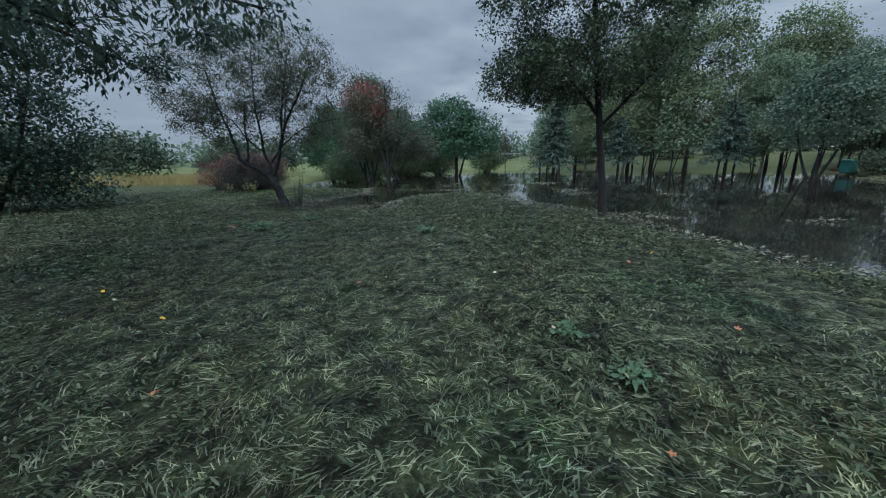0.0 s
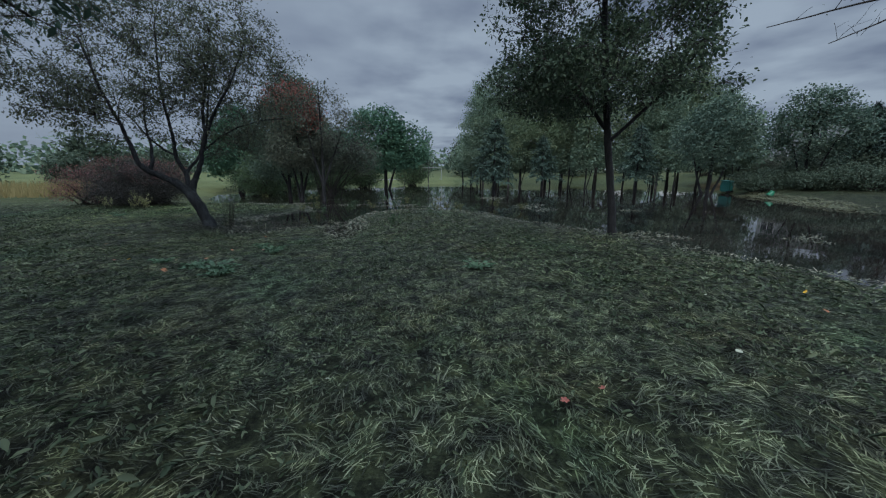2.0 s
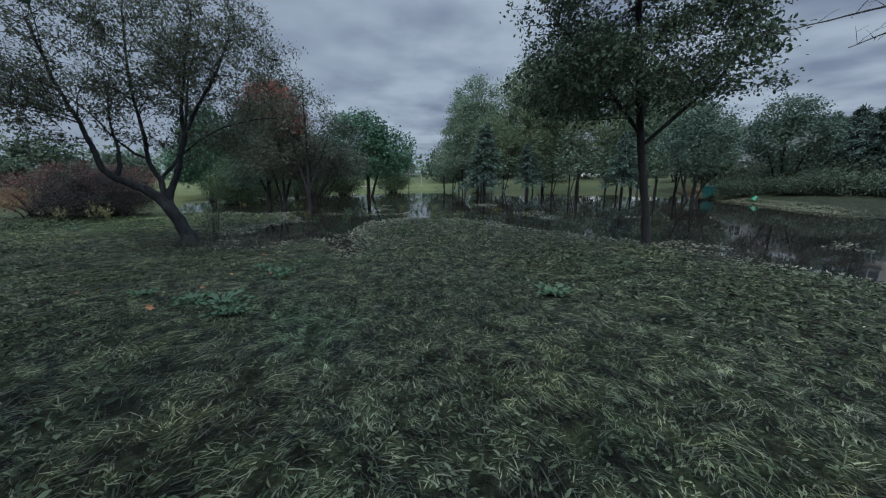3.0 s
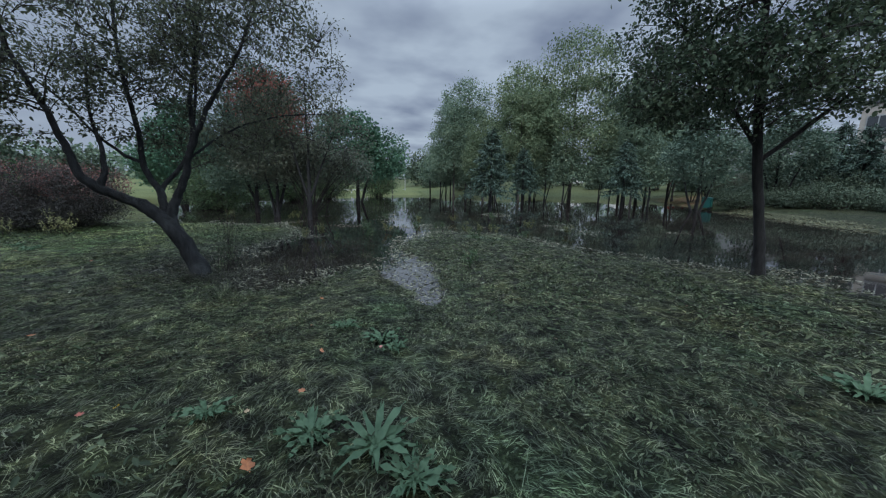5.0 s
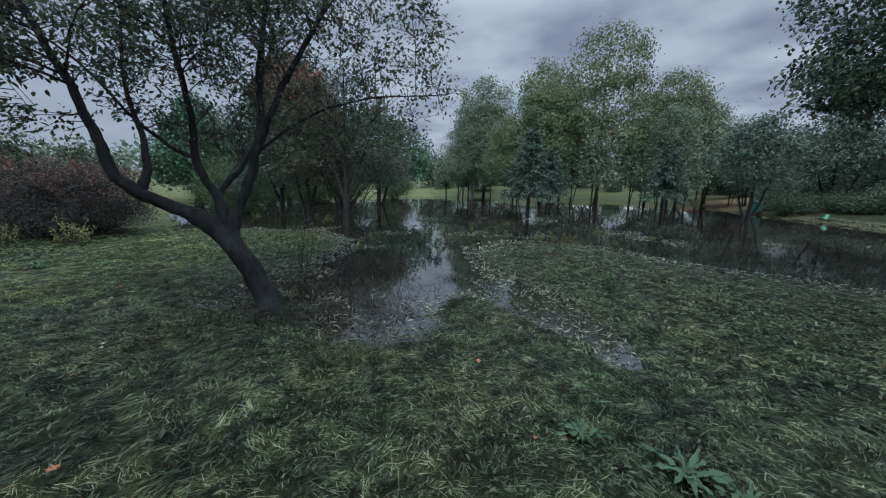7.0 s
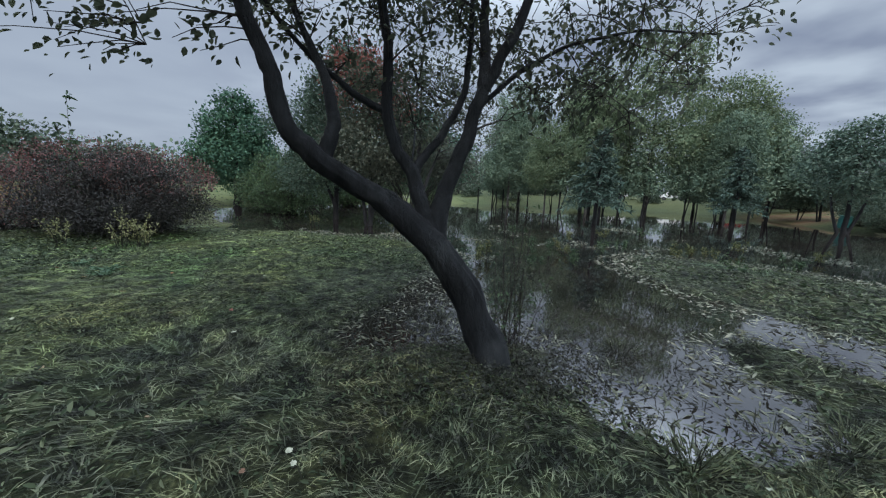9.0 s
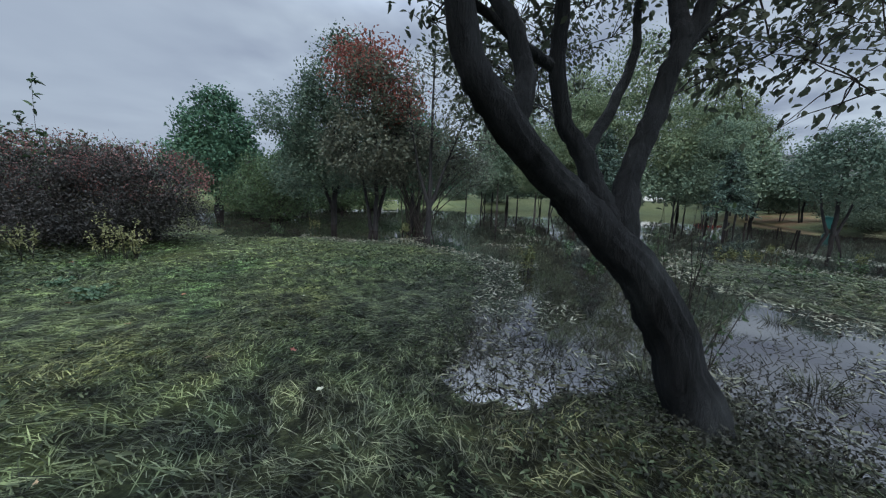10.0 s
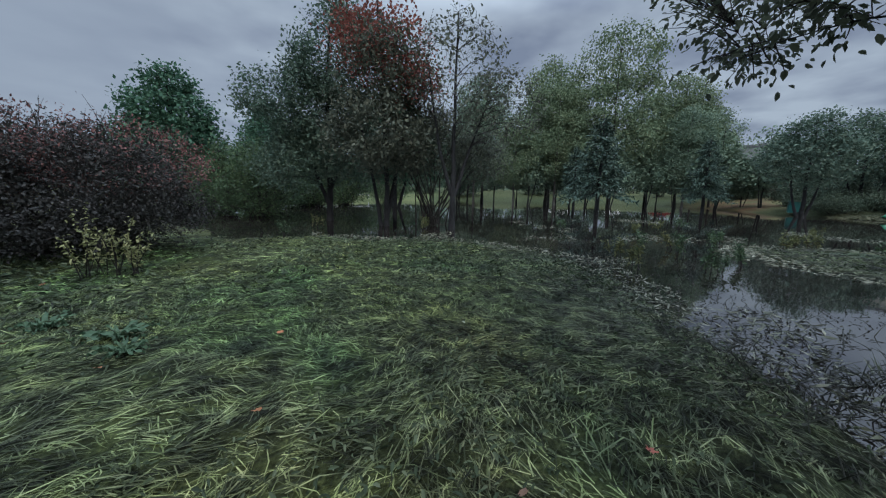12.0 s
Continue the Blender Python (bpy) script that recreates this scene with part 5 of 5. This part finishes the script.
# mat of low weeds round the apple tree's foot
mat_s = Soup()
rngm = np.random.default_rng(191)
k = 5200
ma, mr = rngm.uniform(0, 6.28, k), np.abs(rngm.normal(0, 0.42, k)) + 0.1
mp = np.stack([-4.5 + mr * np.cos(ma) * 1.15, 10.42 + mr * np.sin(ma) * 0.8, np.zeros(k)], 1)
mp[:, 2] = np.maximum(ground_height(mp[:, 0], mp[:, 1]), WATER_Z) + rngm.uniform(0.0, 0.13, k) * np.exp(-mr * 2.5)
# dark leaf colour is part wet litter, part the tree's shade
mat_s.leaves(mp, 0.022, rngm, 0.6, -0.1, True)
tagged(mat_s.made("ground_ivy", M_ROT), "low ground ivy crowding the apple tree's foot, darkened for its shade", "ivy", kind="stuff")

# thin water shoots beside the apple trunk
shoots = thing("apple_suckers", -4.3, 10.85, WATER_Z - 0.03, "thin upright suckers with a few leaves by the apple trunk", "suckers")
rngs = np.random.default_rng(192)
for k in range(20):
    p0 = np.array([rngs.normal(0, 0.06), rngs.normal(0, 0.06), 0.0])
    p1 = p0 + [rngs.normal(0.06, 0.12), rngs.normal(0.05, 0.12), rngs.uniform(0.45, 1.15)]
    q = bend(p0, p1, 7, 0.05, rngs)
    s = Soup()
    s.tube(q, np.linspace(0.0045, 0.0015, 7), 4)
    st = s.made("shoot", M_TWIG, shoots)
    l = Soup()
    i = rngs.integers(2, 7, 26)
    l.leaves(q[i] + rngs.normal(0, 0.03, (26, 3)), 0.034, rngs, 0.5, 0.1)
    l.made("foliage", M_FRESH_LEAF if k % 4 == 0 else M_APPLE_LEAF, shoots)

# ---- fallen leaves ----
LEAF_COLOURS = {"yellow": (0.62, 0.36, 0.02), "orange": (0.34, 0.13, 0.06), "red": (0.25, 0.075, 0.055), "rust": (0.26, 0.10, 0.04), "pink": (0.34, 0.14, 0.12), "pale": (0.34, 0.36, 0.28), "tan": (0.32, 0.23, 0.14), "brown": (0.14, 0.08, 0.05), "maple": (0.34, 0.13, 0.055)}
LEAF_MATS = {}
for key, col in LEAF_COLOURS.items():
    m = Mat("fallen_" + key, 0.55, 0.3)
    f = m.noise(55.0, 4.0)
    m.put("Base Color", m.ramp(f, (0.35, tuple(v * 0.6 for v in col)), (0.65, col)))
    LEAF_MATS[key] = m.m
WORDS = {"yellow": "bright yellow fallen leaf curled on the grass", "orange": "orange fallen leaf lying on the grass", "red": "dull red fallen leaf sunk into the grass", "rust": "rust-brown fallen leaf on the trampled grass",
         "pink": "faded pinkish fallen leaf on dark grass", "pale": "pale grey-green fallen leaf, underside up", "tan": "dry tan fallen leaf on the grass", "brown": "wet dark brown fallen leaf in the grass", "maple": "large orange maple leaf among the dock leaves"}


def fallen_leaf(x, y, key, seed, size=0.085, z=None):
    rng = np.random.default_rng(seed)
    lobes = 5 if key in ("maple", "red", "rust") else 1
    n = 22
    t = np.linspace(0, 2 * np.pi, n, endpoint=False)
    r = 0.5 * (0.55 + 0.45 * np.abs(np.cos(lobes * t / 2)) ** 1.5) if lobes > 1 else 0.5 * (0.62 + 0.12 * np.cos(2 * t) + 0.05 * np.cos(t))
    r = r * (1 + rng.normal(0, 0.09, n))
    v = np.stack([r * np.cos(t), r * np.sin(t), 0.16 * (r * np.cos(t)) ** 2 + 0.35 * np.abs(r * np.sin(t)) * 0.5 + rng.normal(0, 0.05, n)], 1)
    v = np.concatenate([v * size, [[0, 0, -0.002]]])
    tri = [(i, (i + 1) % n, n) for i in range(n)]
    zz = (max(gz(x, y), WATER_Z) + 0.055) if z is None else z
    top = thing("fallen_leaf", x, y, zz, WORDS[key], "leaf", "fallen leaves")
    top.matrix_world = pose(x, y, zz, rng.normal(0, 14), rng.normal(0, 14), rng.uniform(0, 360))
    tri_mesh("blade", v, tri, LEAF_MATS[key], top)
    s = Soup()
    s.tube([(-0.3 * size, 0, 0.004), (-0.6 * size, 0.02 * size, 0.006), (-0.95 * size, 0.1 * size, 0.01)], (0.0014, 0.0012, 0.001), 4)
    s.made("leaf_stalk", M_TWIG, top)
    return top


FALLEN = ((-1.92, 3.09, "yellow"), (-0.81, 2.56, "yellow"), (-0.83, 2.35, "red"), (-0.13, 1.83, "rust"), (2.8, 4.08, "orange"), (3.21, 4.51, "yellow"), (2.89, 2.69, "rust"), (0.52, 3.4, "red"), (0.3, 3.35, "red"), (-0.81, 3.67, "pale"))
FALLEN += ((-3.14, 6.63, "tan"), (-3.06, 6.25, "maple"), (-4.01, 6.89, "red"), (-3.86, 6.92, "yellow"), (-2.88, 6.8, "orange"), (-2.34, 7.26, "pink"), (-2.78, 7.31, "orange"), (-0.92, 7.01, "brown"))
FALLEN += ((-7.58, 13.19, "orange"), (-7.66, 12.41, "rust"), (-8.88, 13.5, "red"), (-8.34, 13.03, "rust"), (-9.4, 15.0, "orange"), (-6.49, 11.66, "red"), (-6.96, 11.71, "brown"), (-7.2, 10.82, "tan"), (-6.4, 10.21, "tan"), (-5.72, 9.8, "pale"), (-8.03, 11.77, "pale"))
for k, (px, py, key) in enumerate(FALLEN):
    fallen_leaf(px, py, key, 200 + k, {"maple": 0.075, "orange": 0.055, "yellow": 0.05}.get(key, 0.042))
rngl = np.random.default_rng(260)
for k in range(46):
    px, py = rngl.uniform(-8.5, 3.0), rngl.uniform(1.0, 13.0)
    if strip_distance(px, py) < 3.2 and edge_distance(np.array([px]), np.array([py]))[0] > 0.1:
        fallen_leaf(px, py, ("pale", "tan", "brown", "pale", "rust")[k % 5], 300 + k, rngl.uniform(0.03, 0.05))

# ---- things round the water ----
M_WHITE = plain_mat("weathered_white_paint", (0.3, 0.31, 0.31), 0.5)
M_GREEN = plain_mat("bright_green_plastic", (0.008, 0.13, 0.065), 0.4, 0.5, wear=0.12)
M_TEAL = plain_mat("teal_plastic", (0.008, 0.1, 0.09), 0.45, 0.5, wear=0.15)
M_STEEL = plain_mat("grey_steel", (0.12, 0.125, 0.13), 0.4, 0.5, 0.8)
M_PLANK = plain_mat("weathered_plank", (0.09, 0.088, 0.085), 0.8, 0.2, wear=0.5)
M_REDPLANK = plain_mat("red_brown_plank", (0.07, 0.034, 0.03), 0.7, 0.25, wear=0.4)
M_RED = plain_mat("red_car_paint", (0.12, 0.016, 0.015), 0.25, 0.6, wear=0.05)
M_CARWHITE = plain_mat("white_car_paint", (0.7, 0.7, 0.7), 0.25, 0.6, wear=0.05)
M_RUBBER = plain_mat("black_rubber", (0.02, 0.02, 0.02), 0.8, 0.2)
M_GLASS_DARK = plain_mat("dark_window_glass", (0.03, 0.035, 0.04), 0.08, 0.8, wear=0.05)
M_PLASTER = plain_mat("beige_plaster", (0.36, 0.33, 0.29), 0.9, 0.15, wear=0.2)
M_PALE_PLASTER = plain_mat("pale_plaster", (0.2, 0.215, 0.215), 0.9, 0.15, wear=0.2)
M_ROOF = plain_mat("grey_roof_felt", (0.13, 0.13, 0.14), 0.9, 0.15, wear=0.3)

goal = thing("football_goal", 5.28, 53.50, gz(6.6, 53.5), "white football goal on the far bank", "goal", turn=8)
for gxp in (-1.5, 1.5):
    part("post", box((0.08, 0.08, 1.7), (gxp, 0, 0.85), 0.02), M_WHITE, goal)
    part("brace", box((0.07, 1.0, 0.07), (gxp, 0.5, 0.1), 0.02), M_WHITE, goal)
part("crossbar", box((3.08, 0.08, 0.08), (0, 0, 1.72), 0.02), M_WHITE, goal)

rail = thing("white_fence", -4.58, 47.47, 0.1, "low white rail fence along the far shore", "fence", turn=18)
for k in range(7):
    part("post", box((0.1, 0.1, 0.5), (-6 + 2.0 * k, 0, 0.25), 0.015), M_WHITE, rail)
for h in (0.38,):
    part("rail", box((12.2, 0.05, 0.09), (0, -0.09, h), 0.01), M_WHITE, rail)


def tub(x, y, z, turn):
    """A tapered plastic tub with a rim, tipped against the grass."""
    top = thing("plastic_tub", x, y, z, "bright green plastic tub tipped over by the water", "tub")
    top.matrix_world = pose(x, y, z, 24, 14, turn) @ Matrix.Diagonal((0.62, 0.62, 0.62, 1))
    bm = bmesh.new()
    bmesh.ops.create_cone(bm, segments=20, radius1=0.25, radius2=0.14, depth=0.45, cap_ends=True, matrix=pose(0, 0, 0.22))
    bmesh.ops.bevel(bm, geom=bm.edges[:], offset=0.012, segments=2, affect="EDGES")
    part("body", bm, M_GREEN, top)
    bm = bmesh.new()
    bmesh.ops.create_cone(bm, segments=20, radius1=0.28, radius2=0.28, depth=0.05, cap_ends=True, matrix=pose(0, 0, 0.03))
    part("rim", bm, M_GREEN, top)
    return top


tub(18.34, 17.13, gz(18.34, 17.13) + 0.03, 30)

bin_t = thing("teal_container", 20.11, 21.13, gz(20.4, 20.2) - 0.12, "teal plastic waste container on the bank", "waste container", turn=25)
part("body", box((0.6, 0.5, 0.6), (0, 0, 0.42), 0.05), M_TEAL, bin_t)
part("lid", box((0.66, 0.56, 0.07), (0, 0, 0.75), 0.04, (6, 0, 0)), M_TEAL, bin_t)
for wx2 in (-0.24, 0.24):
    bm = bmesh.new()
    bmesh.ops.create_cone(bm, segments=14, radius1=0.1, radius2=0.1, depth=0.06, cap_ends=True, matrix=pose(wx2, -0.2, 0.1, 0, 90, 0))
    part("wheel", bm, M_RUBBER, bin_t)


def bench(x, y, turn, plank, label):
    top = thing("park_bench", x, y, gz(x, y), label, "bench", "benches by the water", turn)
    for k in range(3):
        part("seat_plank", box((1.8, 0.11, 0.04), (0, -0.14 + 0.14 * k, 0.45), 0.008), plank, top)
    for k in range(2):
        part("back_plank", box((1.8, 0.03, 0.11), (0, 0.27 + 0.03 * k, 0.62 + 0.17 * k), 0.008), plank, top)
    for s in (-0.75, 0.75):
        leg = part("leg", box((0.06, 0.4, 0.44), (s, 0, 0.215), 0.01), M_STEEL, top)
        part("back_support", box((0.05, 0.05, 0.5), (s, 0.26, 0.62), 0.01, (-10, 0, 0)), M_STEEL, leg)
    top.scale = (0.75, 0.75, 0.75)
    return top


bench(21.6, 13.0, -60, M_PLANK, "pale slatted park bench on the flooded bank")
bench(24.0, 17.0, -50, M_REDPLANK, "red-brown slatted park bench on the flooded bank")


def car(x, y, turn, paint, label):
    top = thing("parked_car", x, y, gz(x, y), label, "car", "cars on the far road", turn)
    prof = [(-2.1, 0.35), (-2.15, 0.75), (-1.95, 0.92), (-1.2, 0.98), (-0.65, 1.42), (0.75, 1.45), (1.5, 1.0), (2.05, 0.9), (2.12, 0.4)]
    bm = bmesh.new()
    lo = [bm.verts.new((px, -0.85, pz)) for px, pz in prof]
    hi = [bm.verts.new((px, 0.85, pz)) for px, pz in prof]
    bm.faces.new(lo)
    bm.faces.new(hi[::-1])
    for i in range(len(prof)):
        j = (i + 1) % len(prof)
        bm.faces.new((lo[j], lo[i], hi[i], hi[j]))
    bmesh.ops.recalc_face_normals(bm, faces=bm.faces[:])
    bmesh.ops.bevel(bm, geom=bm.edges[:], offset=0.07, segments=2, affect="EDGES")
    part("body", bm, paint, top)
    for s in (-1, 1):
        part("side_window", box((1.5, 0.03, 0.32), (0.05, 0.85 * s, 1.18), 0.02), M_GLASS_DARK, top)
        part("headlight", box((0.06, 0.3, 0.14), (-2.11, 0.58 * s, 0.72), 0.02), M_STEEL, top)
        for wxp in (-1.3, 1.3):
            bm = bmesh.new()
            bmesh.ops.create_cone(bm, segments=18, radius1=0.32, radius2=0.32, depth=0.2, cap_ends=True, matrix=pose(wxp, 0.8 * s, 0.32, 90, 0, 0))
            bmesh.ops.bevel(bm, geom=bm.edges[:], offset=0.02, segments=1, affect="EDGES")
            wheel = part("wheel", bm, M_RUBBER, top)
            bm = bmesh.new()
            bmesh.ops.create_cone(bm, segments=14, radius1=0.2, radius2=0.17, depth=0.06, cap_ends=True, matrix=pose(wxp, 0.9 * s, 0.32, 90, 0, 0))
            part("rim", bm, M_STEEL, wheel)
    part("windscreen", box((0.03, 1.4, 0.5), (-0.98, 0, 1.2), 0.02, (0, 52, 0)), M_GLASS_DARK, top)
    return top


car(58.0, 54.0, 130, M_RED, "red car parked beyond the birches")
car(50.0, 59.0, 130, M_CARWHITE, "white car parked beyond the birches")
car(66.0, 46.0, 125, M_CARWHITE, "white car parked beyond the birches")
car(42.0, 64.0, 135, M_CARWHITE, "white car parked beyond the birches")


def block(name, x, y, turn, size, wall, label, rows, cols, first, roof_over=0.25):
    """A plastered block with storeys of windows on the side that faces the water, and a flat roof."""
    w, d, h = size
    top = thing(name, x, y, gz(x, y) - 0.1, label, "building", "", turn)
    part("wall", box((w, d, h), (0, 0, h / 2), 0.0), wall, top)
    roof = part("roof", box((w + roof_over, d + roof_over, 0.3), (0, 0, h + 0.16), 0.03), M_ROOF, top)
    part("roof_hatch", box((1.6, 1.4, 0.7), (0.2 * w, 0, h + 0.66), 0.03), wall, roof)
    for r in range(rows):
        for c in range(cols):
            wy = -d / 2 + first + c * (d - first - 1.0) / max(1, cols - 1)
            wz = 1.7 + r * (h - 1.2) / rows
            win = part("window", box((0.08, 1.3, 1.35), (-w / 2 - 0.02, wy, wz), 0.01), M_WHITE, top)
            for s in (-0.31, 0.31):
                part("pane", box((0.04, 0.54, 1.15), (-w / 2 - 0.06, wy + s, wz), 0.005), M_GLASS_DARK, win)
            part("sill", box((0.16, 1.4, 0.06), (-w / 2 - 0.08, wy, wz - 0.73), 0.01), M_STEEL, win)
    return top


block("apartment_block", 42.0, 16.4, 3, (11, 12, 7.2), M_PLASTER, "flat-roofed beige plastered block behind the trees", 3, 4, 5.5)
block("low_building", 51.5, 36.5, 25, (8, 11, 6.2), M_PALE_PLASTER, "low pale building beyond the flood", 2, 4, 1.2)

# white-stemmed young birch, bare, on the far shore
tree("young_birch", 4.46, 50.30, -0.2, "slim bare young birch with a white stem on the far shore", "birch",
     [([(0, 0, -0.2), (0.05, 0, 2.0), (0, 0.05, 4.0), (0.1, 0, 5.8)], 0.07, 0.015), ([(0.05, 0, 1.4), (0.5, 0, 2.4), (0.8, 0.1, 3.6)], 0.04, 0.012), ([(0.05, 0, 1.2), (-0.5, 0, 2.2), (-0.8, 0.1, 3.2)], 0.04, 0.012)],
     [(0, 0, 4.0, 1.0, 1.0, 1.6)], M_BIRCH_BARK, M_BIRCH_LEAF, 401, leaf_size=0.12, boughs=10, branches=30, twigs=80, per_twig=1.5, flat=True, gap=0.1)
weed_plant("sapling", -10.75, 17.0, "thin pale green sapling poking out of the barberry", "sapling", 410, 4, 2.5, M_FRESH_LEAF, 0.13, z=0.0, lean=0.1)
